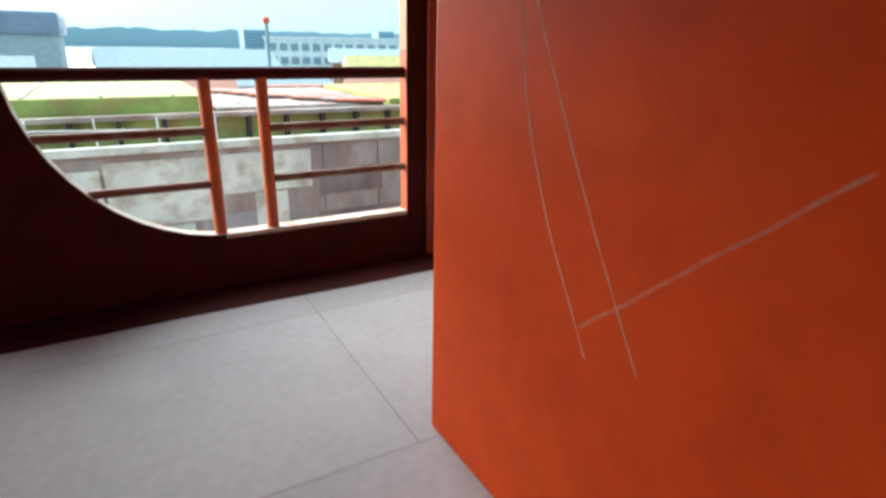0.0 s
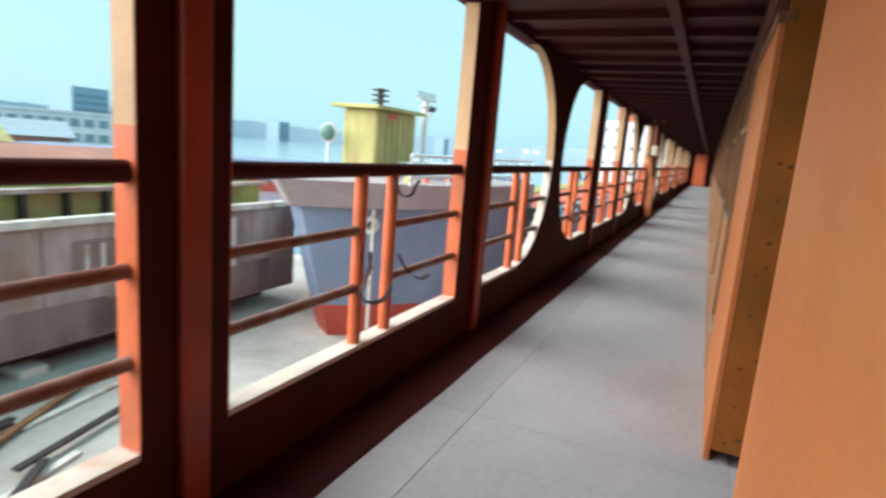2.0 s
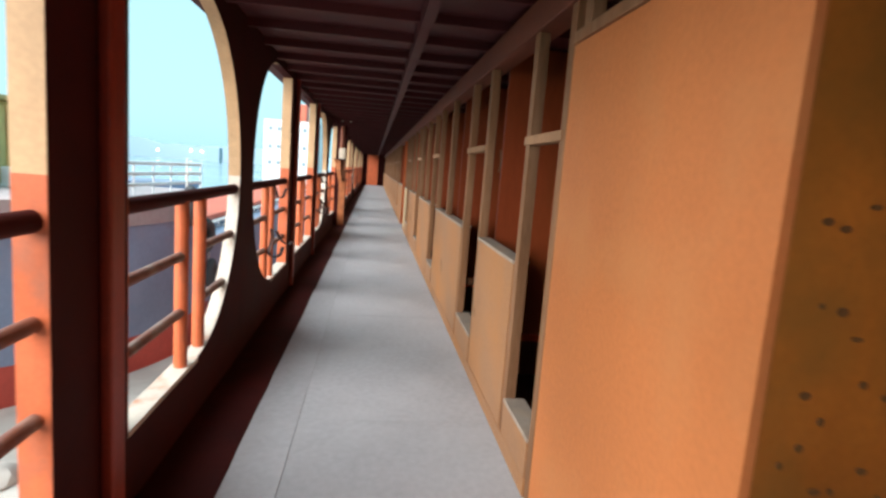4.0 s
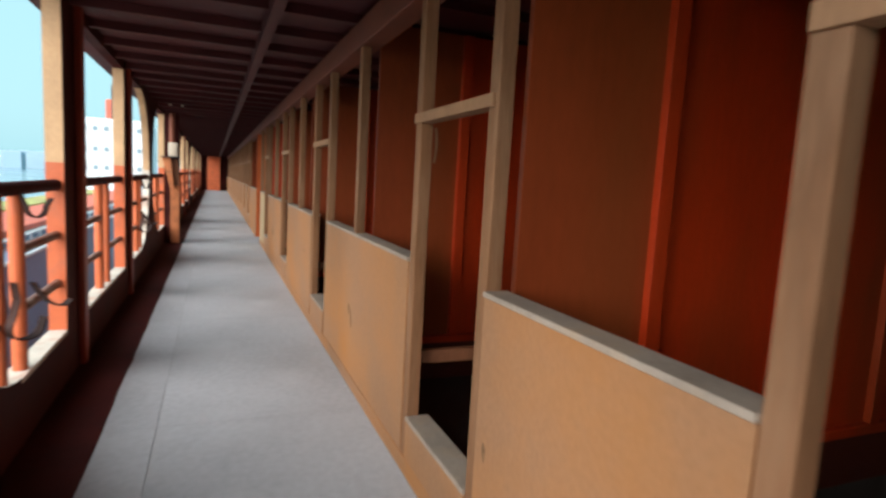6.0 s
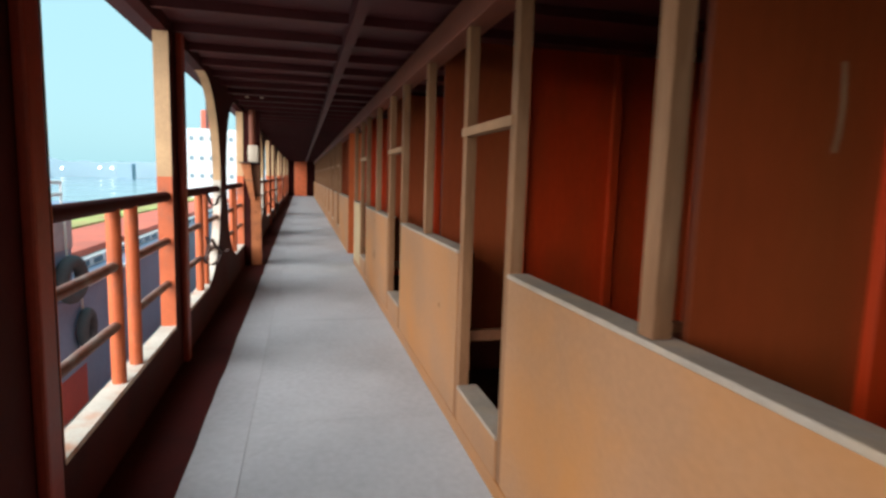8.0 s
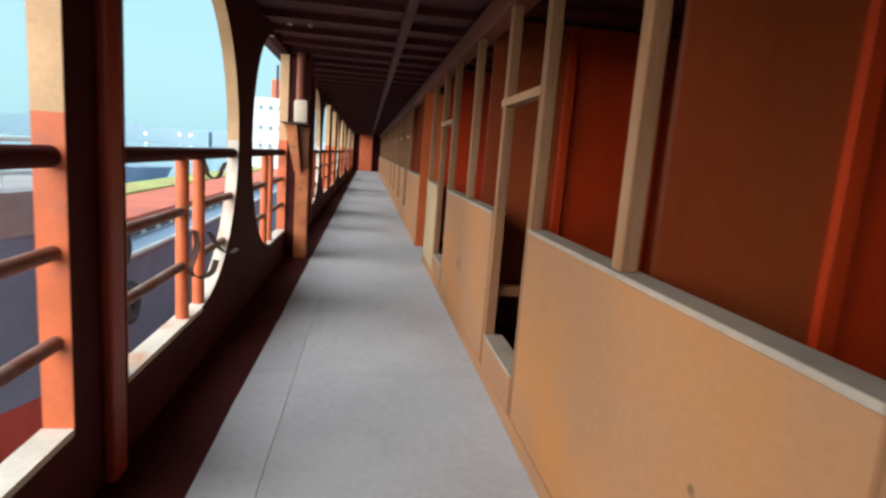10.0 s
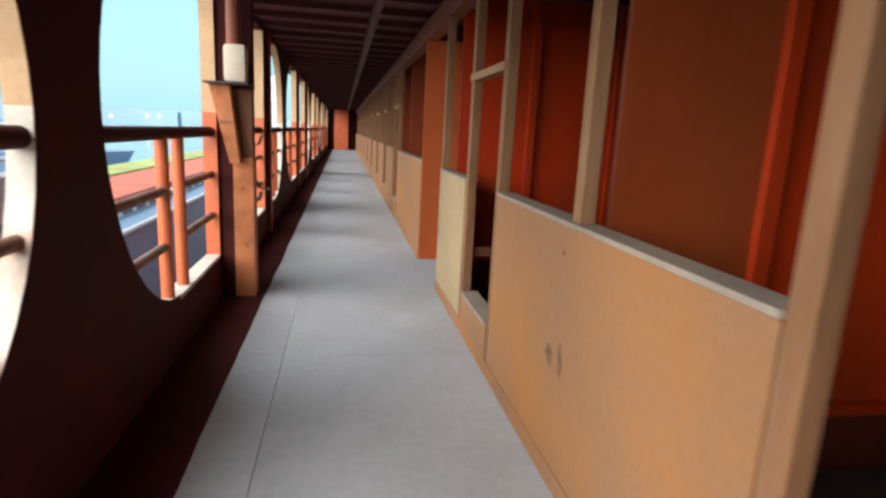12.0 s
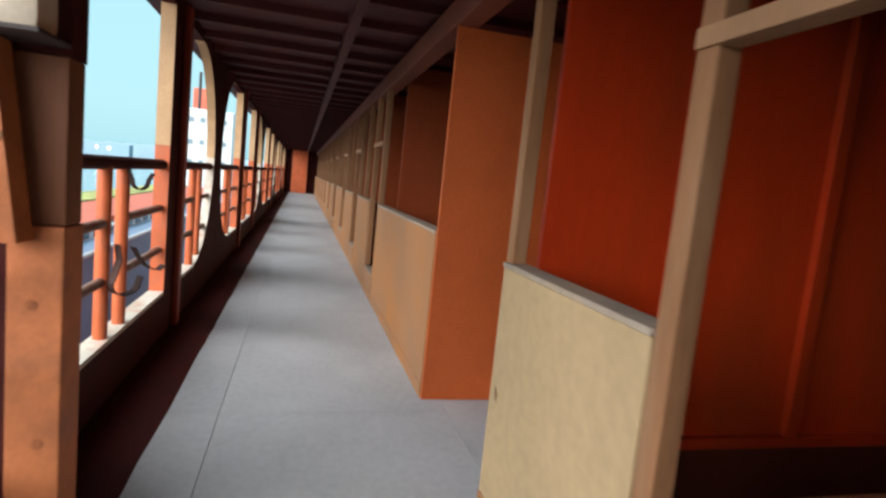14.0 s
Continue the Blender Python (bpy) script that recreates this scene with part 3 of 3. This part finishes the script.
def hull_band(x_stem, x_end, yc, beam, run, z0, z1, rake):
    """One band of a ship's hull between two heights: a raked stem opening into straight sides."""
    bm = bmesh.new()
    sts = [i / 14 for i in range(15)]
    rows = []
    for z in np.linspace(z0, z1, 5):
        xs = x_stem + rake * ((z1 if rake == 0 else -0.4) - z)
        row = []
        for s in sts:
            row.append((xs + run * s, yc - beam * math.sin(s * math.pi / 2) ** 0.8, z))
        row.append((x_end, yc - beam, z))
        row.append((x_end, yc + beam, z))
        for s in reversed(sts[1:]):
            row.append((xs + run * s, yc + beam * math.sin(s * math.pi / 2) ** 0.8, z))
        rows.append([bm.verts.new(c) for c in row])
    for a, b in zip(rows, rows[1:]):
        for k in range(len(a)):
            j = (k + 1) % len(a)
            bm.faces.new((a[k], a[j], b[j], b[k]))
    bm.faces.new(rows[0][::-1])
    bm.faces.new(rows[-1])
    return bm


cargo = thing("cargo_ship", "slate blue cargo ship with a yellow deckhouse", "ship", at=(0, 0, 0))
part("boot_top", hull_band(14.8, 26.0, 11.8, 4.6, 7.8, GROUND + 0.0, -4.35, 0.36), HULLRED, cargo, "red lower hull", True)
part("hull", hull_band(14.8, 95, 11.8, 4.62, 7.8, -4.35, -2.05, 0.36), HULLBLUE, cargo, "slate blue hull side", True)
part("lower_hull", boxed(26.01, 95, 7.2, 16.4, GROUND + 0.0, -4.352), HULLBLUE, cargo, "slate blue lower hull")
part("forecastle", hull_band(14.8, 25.2, 11.8, 4.62, 7.8, -2.05, -0.75, 0.36), HULLBLUE, cargo, "slate blue bow", True)
part("bulwark", hull_band(14.2, 25.2, 11.8, 4.66, 8.4, -0.75, 0.12, 0.8), MAUVE, cargo, "mauve grey bulwark", True)
part("rim", tube(bmesh.new(), (25.2, 7.15, -2.0), (94, 7.15, -2.0), 0.08, 8), WHITEP, cargo, "white rim pipe")
part("coaming", boxed(27, 78, 8.3, 14.2, -2.05, -1.72), WHITEP, cargo, "grey white hatch coaming")
for k in range(36):
    part("port", boxed(27.6 + 1.4 * k, 28.5 + 1.4 * k, 8.27, 8.29, -1.98, -1.78), GLASSD, cargo)
part("hatch_cover", boxed(27.5, 77, 8.6, 11.6, -1.72, -1.45, bevel=0.05), REDDECK, cargo, "red hatch cover")
part("hatch_cover", boxed(27.5, 77, 11.8, 14.0, -1.72, -1.4, bevel=0.05), GREENP, cargo, "faded green hatch cover")
# anchor pocket and hanging anchor chain on the bow
part("anchor_pocket", tube(bmesh.new(), (16.60, 10.28, -1.36), (16.46, 10.09, -1.34), 0.3, 20), WHITEP, cargo, "white ringed anchor pocket", True)
part("pocket_hole", tube(bmesh.new(), (16.5, 10.14, -1.35), (16.447, 10.07, -1.338), 0.15, 16), DARKSTEEL, cargo, "dark pocket opening", True)
for k in range(38):
    z = -0.1 - 0.14 * k
    wide = 0.035 if k % 2 else 0.05
    part("chain_link", boxed(16.38 - wide, 16.38 + wide, 9.96 - 0.085 + wide, 9.96 + 0.085 - wide, z - 0.145, z, bevel=0.012), PATCH, cargo, "pale anchor chain link")
# rails of the forecastle
for z in (0.42, 0.75, 1.08):
    part("guard_rail", tube(bmesh.new(), (16.2, 8.6, z), (25.0, 7.3, z), 0.055, 8), WHITEP, cargo)
for k in range(9):
    u = k / 8
    part("stanchion", tube(bmesh.new(), (16.2 + 8.8 * u, 8.6 - 1.3 * u, 0.1), (16.2 + 8.8 * u, 8.6 - 1.3 * u, 1.08), 0.03, 6), WHITEP, cargo)
house = part("deckhouse", boxed(18.7, 21.8, 11.5, 13.0, 0.1, 2.58, bevel=0.15), YELLOWP, cargo, "weathered yellow deckhouse")
part("roof", boxed(18.3, 22.1, 11.2, 13.3, 2.58, 2.72, bevel=0.03), YELLOWP, house, "overhanging roof")
part("name_board", boxed(19.6, 20.1, 11.46, 11.49, 2.25, 2.5), REDDECK, house, "orange red plate")
part("lower_house", boxed(20.4, 24.6, 9.9, 13.4, 0.1, 0.7, bevel=0.05), WHITEP, cargo, "white lower house")
part("exhaust", tube(bmesh.new(), (20.0, 12.2, 2.7), (20.0, 12.2, 3.45), 0.12, 10), DARKSTEEL, house)
for k in range(3):
    part("exhaust_ring", boxed(19.75, 20.25, 11.95, 12.45, 2.95 + 0.2 * k, 3.01 + 0.2 * k, bevel=0.02), DARKSTEEL, house)
mast = part("mast", tube(bmesh.new(), (22.5, 11.5, 0.1), (22.5, 11.5, 3.3), 0.12, 10), WHITEP, cargo, "white mast", True)
part("yard", boxed(21.8, 23.4, 11.45, 11.55, 3.25, 3.32), WHITEP, mast)
part("yard", boxed(22.0, 23.2, 11.45, 11.55, 2.95, 3.0), WHITEP, mast)
part("horn", tube(bmesh.new(), (22.6, 11.5, 2.4), (23.1, 11.5, 2.9), 0.06, 8), WHITEP, mast)
for k in range(8):
    part("aerial", tube(bmesh.new(), (21.85 + 0.21 * k, 11.5, 3.3), (21.85 + 0.21 * k, 11.5, 3.62), 0.02, 5), DARKSTEEL, mast)
part("lamp_head", boxed(22.85, 23.35, 11.4, 11.6, 2.86, 3.08, bevel=0.04), DARKSTEEL, mast, "dark searchlight head")
for k in range(7):
    xx = 18.95 + 0.43 * k
    part("panel_seam", boxed(xx, xx + 0.05, 11.47, 11.499, 0.3, 2.45), RUSTP, house, "rust-streaked panel seam")
drum = bmesh.new()
bmesh.ops.create_uvsphere(drum, u_segments=16, v_segments=10, radius=0.32, matrix=Matrix.Translation((18.0, 13.1, 1.6)))
part("float_drum", drum, DARKGREEN, cargo, "dark green float", True)
part("drum_post", tube(bmesh.new(), (18.0, 13.1, 0.1), (18.0, 13.1, 1.35), 0.06, 8), WHITEP, cargo, "white float post")
ring = bmesh.new()
bmesh.ops.create_cone(ring, cap_ends=True, segments=18, radius1=0.36, radius2=0.36, depth=0.1, matrix=Matrix.Translation((18.0, 13.1, 1.6)) @ Matrix.Rotation(radians(90), 4, "Y"))
part("drum_band", ring, WHITEP, cargo, "white band round the float", True)
for k, xx in enumerate((17.2, 18.6, 20.4)):
    part("bollard", tube(bmesh.new(), (xx, 9.2, 0.0), (xx, 9.2, 0.55), 0.14, 10), (YELLOWP, REDDECK, REDDECK)[k], cargo)
aft = part("aft_house", boxed(80, 92, 8.2, 15.4, -2.0, 6.6, bevel=0.1), WHITEP, cargo, "white aft deckhouse")
# panes in the haze tint, so that distance softens their contrast
for z in (0.8, 2.9, 5.2):
    for k in range(6):
        part("window", boxed(79.93, 79.99, 8.8 + 1.1 * k, 9.25 + 1.1 * k, z, z + 0.5), HAZE2, aft)
part("funnel", boxed(84, 87, 10.5, 13, 6.6, 9.2, bevel=0.2), REDDECK, cargo, "red funnel")
part("aft_mast", tube(bmesh.new(), (81, 11.8, 6.6), (81, 11.8, 10.5), 0.15, 8), DARKSTEEL, cargo)


def tyre(x, y, z, r, lean):
    e = thing("tyre_fender", "worn black tyre fender hung on a ship's side", "tyre", "tyre fenders", (x, y, z))
    bm = bmesh.new()
    n, m = 28, 12
    ring = [[bm.verts.new(((r + 0.36 * r * math.cos(b)) * math.cos(a), 0.36 * r * math.sin(b), (r + 0.36 * r * math.cos(b)) * math.sin(a))) for b in (2 * math.pi * j / m for j in range(m))] for a in (2 * math.pi * i / n for i in range(n))]
    for i in range(n):
        for j in range(m):
            bm.faces.new((ring[i][j], ring[(i + 1) % n][j], ring[(i + 1) % n][(j + 1) % m], ring[i][(j + 1) % m]))
    part("tread", bm, RUBBER, e, "", True)
    part("rope", tube(bmesh.new(), (0, 0.1, r), (0, 0.12, r + 1.1), 0.03, 6), PATCH, e, "pale hanging rope")
    e.rotation_euler = (0, 0, radians(lean))
    return e


tyre(22.7, 6.95, -0.30, 0.52, 12)
tyre(24.5, 6.95, -1.55, 0.5, -8)
tyre(25.6, 7.0, -3.2, 0.45, 4)

# barge lying on the slip
barge = thing("barge", "rusty grey barge with pale repair plates on a slip", "barge", at=(0, 0, 0))
part("hull", boxed(-32, 19.6, 15.8, 26.5, -4.95, -1.5, bevel=0.12), BARGE, barge, "rust-streaked hull side")
part("bilge", boxed(-31.5, 18.5, 16.6, 26, -5.35, -4.94), DARKSTEEL, barge, "dark flat bottom")
part("stained_belt", boxed(5.4, 19.5, 15.78, 15.801, -4.86, -3.8), STAINP, barge, "dark rust-stained lower belt")
part("gunwale", boxed(-32.1, 19.7, 15.62, 15.95, -1.5, -1.28, bevel=0.03), PATCH, barge, "pale grey gunwale")
rnd = random.Random(9)
for xa, xb, za, zb in ((-6.0, -3.2, -3.2, -1.75), (-3.1, -0.6, -4.6, -1.9), (-0.5, 2.4, -3.6, -1.72), (-0.3, 1.6, -4.9, -3.65), (2.5, 5.2, -2.9, -1.7), (3.4, 4.4, -4.4, -2.95), (12.6, 16.2, -3.6, -1.75), (-9.4, -6.4, -4.7, -2.2)):
    part("repair_plate", boxed(xa, xb, 15.76, 15.79, za, zb, bevel=0.008), PATCH, barge, "pale primed plate")
for k in range(7):
    part("plate_seam", boxed(5.6 + 1.9 * k, 5.615 + 1.9 * k, 15.785, 15.799, -4.9, -1.6), DARKSTEEL, barge)
part("coaming", boxed(-31, 18.9, 17.2, 25.4, -1.5, -0.75), GREENP, barge, "faded green coaming")
for k in range(40):
    part("rib", boxed(-30 + 1.2 * k, -29.88 + 1.2 * k, 16.9, 17.2, -1.49, -0.72), DARKSTEEL, barge)
part("coaming_rail", boxed(-31, 19.0, 16.85, 17.2, -0.75, -0.62), BARGE, barge, "dark coaming rail")
for k, (xa, xb, z, mat) in enumerate(((-31, -22, -0.12, GREENP), (-21.8, -9, -0.2, GREENP), (-8.8, 2.6, -0.16, GREENP), (2.8, 8.6, -0.55, BARGE), (8.8, 18.7, -0.42, GREENP))):
    part("hatch", boxed(xa, xb, 17.6, 25.2, -0.75, z, bevel=0.06), mat, barge, "weathered hatch cover")
    for j in range(int((xb - xa) / 1.9)):
        part("batten", boxed(xa + 0.9 + 1.9 * j, xa + 0.98 + 1.9 * j, 17.7, 25.1, z - 0.02, z + 0.035), BARGE, barge, "rusty hatch batten")
rnd = random.Random(21)
for k in range(16):
    w = rnd.uniform(1.6, 3.4)
    o = tagged(part("steel_plate", boxed(-w / 2, w / 2, -0.28, 0.28, 0, 0.07, bevel=0.01), (REDDECK, BRICKRED, BARGE)[k % 3]), "red primed steel plate lying on the barge hatch", "steel plate", "plates on the barge")
    o.location, o.rotation_euler = (3.5 + 0.28 * k, 24.0 - 0.42 * k, -0.51 + 0.0015 * k), (0, 0, radians(-32 + rnd.uniform(-9, 9)))
# stained and buckled shell plates between the repair plates
for k in range(15):
    xa = -30 + 3.2 * k + rnd.uniform(0, 0.8)
    za = (-4.85, -3.3)[k % 2] + rnd.uniform(-0.05, 0.15)
    part("shell_plate", boxed(xa, xa + rnd.uniform(1.8, 3.0), 15.775, 15.797, za, za + rnd.uniform(0.8, 1.4), bevel=0.008), (STAINP, MAUVE, STAINP)[k % 3], barge, "stained shell plate")
recess = part("recess", boxed(10.2, 14.8, 15.74, 15.772, -3.2, -2.0, bevel=0.01), STAINP, barge, "dark ribbed panel")
for k in range(9):
    part("panel_rib", boxed(10.5 + 0.48 * k, 10.6 + 0.48 * k, 15.69, 15.739, -3.1, -2.1), PATCH, recess)
for k in range(8):
    part("stanchion", tube(bmesh.new(), (-8 + 1.5 * k, 15.85, -1.3), (-8 + 1.5 * k, 15.85, -0.55), 0.03, 6), WHITEP, barge)
part("guard_wire", tube(bmesh.new(), (-8, 15.85, -0.6), (2.5, 15.85, -0.95), 0.02, 6), WHITEP, barge)
for k in range(10):
    b = tagged(part("keel_block", boxed(-28 + 4.6 * k, -27.3 + 4.6 * k, 15.9, 17.0, GROUND, -5.36, bevel=0.03), PATCH), "pale concrete keel block under the barge", "keel block", "keel blocks")
    b.name = "keel_block"
for k in range(14):
    L = rnd.uniform(1.5, 4.5)
    bm = boxed(-L / 2, L / 2, -0.09, 0.09, 0, 0.07, bevel=0.01)
    o = tagged(part("plank", bm, (PATCH, TIMBER, DARKSTEEL)[k % 3]), "weathered timber plank lying on the mud", "plank", "planks on the slip")
    o.location, o.rotation_euler = (rnd.uniform(2, 9), rnd.uniform(9, 14), GROUND + 0.01 + 0.075 * (k % 3)), (0, 0, rnd.uniform(0.1, 0.7))
for k in range(12):
    bm = bmesh.new()
    bmesh.ops.create_icosphere(bm, subdivisions=2, radius=rnd.uniform(0.15, 0.4))
    for v in bm.verts:
        v.co *= 1 + 0.35 * noise.noise(v.co * 5 + Vector((k, 0, 0)))
    o = tagged(part("rubble_stone", bm, MUD, None, "", True), "lump of dried mud on the slip", "stone", "lumps on the slip")
    o.location = (rnd.uniform(9, 16), rnd.uniform(5, 9), GROUND + 0.08)

# moored ship across the water
far_ship = thing("river_ship", "blue and red ship moored across the water", "ship", at=(74, 24, GROUND))
far_ship.rotation_euler = (0, 0, radians(122))
part("boot_top", hull_band(0, 60, 0, 4.5, 9, 0.0, 1.3, 0.5), HULLRED, far_ship, "red lower hull", True)
part("hull", hull_band(-0.6, 60, 0, 4.6, 9, 1.3, 3.6, 0.5), HULLBLUE, far_ship, "blue hull", True)


# ---- buildings across the yard ----
def shed(x, y, w, d, h, wall, roof, turn, words, z=GROUND):
    e = thing("shed", words, "building", "yard buildings", (x, y, z))
    e.rotation_euler = (0, 0, radians(turn))
    part("wall", boxed(-w / 2, w / 2, -d / 2, d / 2, 0, h), wall, e)
    bm = bmesh.new()
    p = [(-w / 2 - 0.5, -d / 2 - 0.5, h), (w / 2 + 0.5, -d / 2 - 0.5, h), (w / 2 + 0.5, d / 2 + 0.5, h), (-w / 2 - 0.5, d / 2 + 0.5, h), (-w / 2 - 0.5, 0, h + 0.22 * d), (w / 2 + 0.5, 0, h + 0.22 * d)]
    vs = [bm.verts.new(c) for c in p]
    for f in ((0, 1, 5, 4), (2, 3, 4, 5), (0, 4, 3), (1, 2, 5), (3, 2, 1, 0)):
        bm.faces.new([vs[i] for i in f])
    part("roof", bm, roof, e)
    for k in range(max(2, int(w / 5))):
        part("window", boxed(-w / 2 + 1.5 + 5 * k, -w / 2 + 3.2 + 5 * k, -d / 2 - 0.05, -d / 2 - 0.005, h * 0.4, h * 0.7), GLASSD, e)
    return e


# roofs in HAZE1 are tinted towards the haze
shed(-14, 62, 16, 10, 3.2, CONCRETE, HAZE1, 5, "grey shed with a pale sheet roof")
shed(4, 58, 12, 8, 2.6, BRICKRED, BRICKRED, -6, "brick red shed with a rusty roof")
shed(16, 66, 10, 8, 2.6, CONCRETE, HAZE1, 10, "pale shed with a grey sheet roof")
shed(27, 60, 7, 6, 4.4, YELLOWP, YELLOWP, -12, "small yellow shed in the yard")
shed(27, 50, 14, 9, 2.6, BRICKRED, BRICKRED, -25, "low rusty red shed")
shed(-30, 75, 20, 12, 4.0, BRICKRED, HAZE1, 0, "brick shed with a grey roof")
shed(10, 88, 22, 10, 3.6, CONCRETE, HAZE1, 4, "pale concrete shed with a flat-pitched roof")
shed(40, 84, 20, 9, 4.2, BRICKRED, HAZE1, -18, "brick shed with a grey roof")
yard = random.Random(33)
for k in range(16):
    w, d, h = yard.uniform(2.5, 6.5), yard.uniform(2.0, 3.0), yard.uniform(2.2, 3.4)
    x, y = -26 + 3.1 * k + yard.uniform(-1, 1), yard.uniform(31, 50)
    kind = (BRICKRED, HAZE1, MAUVE, BRICKRED, REDDECK, BARGE)[yard.randrange(6)]
    e = thing("container", "weathered steel container in the yard", "container", "yard containers", (x, y, GROUND))
    e.rotation_euler = (0, 0, radians(yard.uniform(-25, 25)))
    part("body", boxed(-w / 2, w / 2, -d / 2, d / 2, 0, h, bevel=0.04), kind, e)
    part("roof", boxed(-w / 2 - 0.06, w / 2 + 0.06, -d / 2 - 0.06, d / 2 + 0.06, h, h + 0.12, bevel=0.02), (kind, BRICKRED)[k % 2], e)
    for j in range(int(w / 0.8)):
        part("rib", boxed(-w / 2 + 0.3 + 0.8 * j, -w / 2 + 0.42 + 0.8 * j, -d / 2 - 0.05, -d / 2 - 0.001, 0.1, h - 0.1), kind, e)
hall = thing("warehouse", "large grey blue warehouse, tinted for haze", "building", at=(-22, 96, GROUND))
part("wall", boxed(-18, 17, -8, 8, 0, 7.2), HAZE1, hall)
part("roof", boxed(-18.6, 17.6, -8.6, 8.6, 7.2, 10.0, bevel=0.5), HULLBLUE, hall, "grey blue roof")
arcade = thing("office_block", "long white two-storey block with arched windows", "building", at=(62, 138, GROUND))
arcade.rotation_euler = (0, 0, radians(-27))
part("wall", boxed(-30, 32, 0, 9, 0, 7.6), WHITEP, arcade)
part("parapet", boxed(-30.4, 32.4, -0.4, 9.4, 7.6, 8.1), WHITEP, arcade)
# window colour lifted towards the haze
for r in range(2):
    for k in range(22):
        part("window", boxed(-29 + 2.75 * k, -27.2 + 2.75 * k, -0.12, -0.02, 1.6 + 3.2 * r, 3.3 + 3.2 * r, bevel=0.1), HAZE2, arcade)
pole = thing("signal_mast", "slim mast with a red ball on top", "mast", at=(16.2, 67, GROUND))
part("pole", tube(bmesh.new(), (0, 0, 0), (0, 0, 9.0), 0.2, 8), HAZE2, pole)
ball = bmesh.new()
bmesh.ops.create_uvsphere(ball, u_segments=12, v_segments=8, radius=0.42, matrix=Matrix.Translation((0, 0, 9.2)))
part("ball", ball, REDDECK, pole, "red ball", True)

# ---- far bank, with the haze painted into its colour ----
bank = bmesh.new()
prev = None
for i in range(241):
    a = radians(-12 + 150 * i / 240)
    R = 620
    h = 9.5 + 6 * noise.noise((i * 0.06, 0, 0)) + 3 * noise.noise((i * 0.35, 4, 0)) + 1.5 * noise.noise((i * 1.3, 9, 0))
    lo = bank.verts.new((R * math.cos(a), R * math.sin(a), GROUND))
    hi = bank.verts.new((R * math.cos(a), R * math.sin(a), max(2.0, h)))
    back = bank.verts.new((1.1 * R * math.cos(a), 1.1 * R * math.sin(a), GROUND))
    if prev:
        bank.faces.new((prev[0], lo, hi, prev[1]))
        bank.faces.new((prev[1], hi, back, prev[2]))
    prev = (lo, hi, back)
structure("backdrop", bank, HAZEBANK, "tree-covered far bank with the haze put into its colour", "far bank")
for k, (bx, by, w, h) in enumerate(((300, 470, 30, 30), (332, 455, 18, 20), (410, 360, 14, 17), (505, 240, 10, 14), (560, 150, 12, 13), (230, 520, 16, 17), (120, 560, 22, 16))):
    t = thing("tower_block", "haze-tinted tower block on the far bank", "building", "far tower blocks", (bx, by, GROUND))
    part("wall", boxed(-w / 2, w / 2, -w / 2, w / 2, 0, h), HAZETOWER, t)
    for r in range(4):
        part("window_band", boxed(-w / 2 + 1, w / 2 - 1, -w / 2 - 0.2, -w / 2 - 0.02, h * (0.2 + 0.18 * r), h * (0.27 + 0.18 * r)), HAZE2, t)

# floodlights burning on the far bank
glow = bpy.data.materials.new("floodlight_glow")
glow.use_nodes = True
gb = glow.node_tree.nodes["Principled BSDF"]
gb.inputs["Emission Color"].default_value, gb.inputs["Emission Strength"].default_value = (1.0, 0.97, 0.85, 1), 3.0
for x, y, z in ((583, 168, 3.0), (577, 176, 3.2), (560, 200, 1.6), (585, 150, 5.5), (360, 470, 6.0), (520, 300, 4.0)):
    bm = bmesh.new()
    bmesh.ops.create_uvsphere(bm, u_segments=10, v_segments=6, radius=0.8)
    f = thing("floodlight", "burning floodlight on the hazy far bank", "floodlight", "far floodlights", (x, y, z))
    part("lens", bm, glow, f, "", True)
    part("pole", tube(bmesh.new(), (0, 0, GROUND - z), (0, 0, -0.75), 0.15, 6), HAZEBANK, f)

# ---- deck screed panels, laid edge to edge ----
SEAM_Y = 1.16
meshes = {}


def slab(x0, x1, y0, y1):
    key = (round(x1 - x0, 3), round(y1 - y0, 3))
    if key not in meshes:
        bm = boxed(0.0015, key[0] - 0.0015, 0.0015, key[1] - 0.0015, -0.008, 0.0, bevel=0.0015)
        bmesh.ops.recalc_face_normals(bm, faces=bm.faces)
        me = bpy.data.meshes.new("deck_panel")
        bm.to_mesh(me)
        bm.free()
        me.materials.append(DECK)
        meshes[key] = me
    o = new("deck_panel", meshes[key])
    o.parent, o.location = floor, (x0, y0, 0)


for k in range(22):
    x0 = -4.0 + 2.44 * k
    slab(x0, min(x0 + 2.44, END_X), -0.115, SEAM_Y)
    slab(x0, min(x0 + 2.44, END_X), SEAM_Y, WALL_Y)
for x0, x1 in ((-0.95, 0.985), (2.42, 3.53), (16.97, 18.15)):
    for k in range(2):
        slab(x0, x1, -4.195 + 2.04 * k, -4.195 + 2.04 * (k + 1))
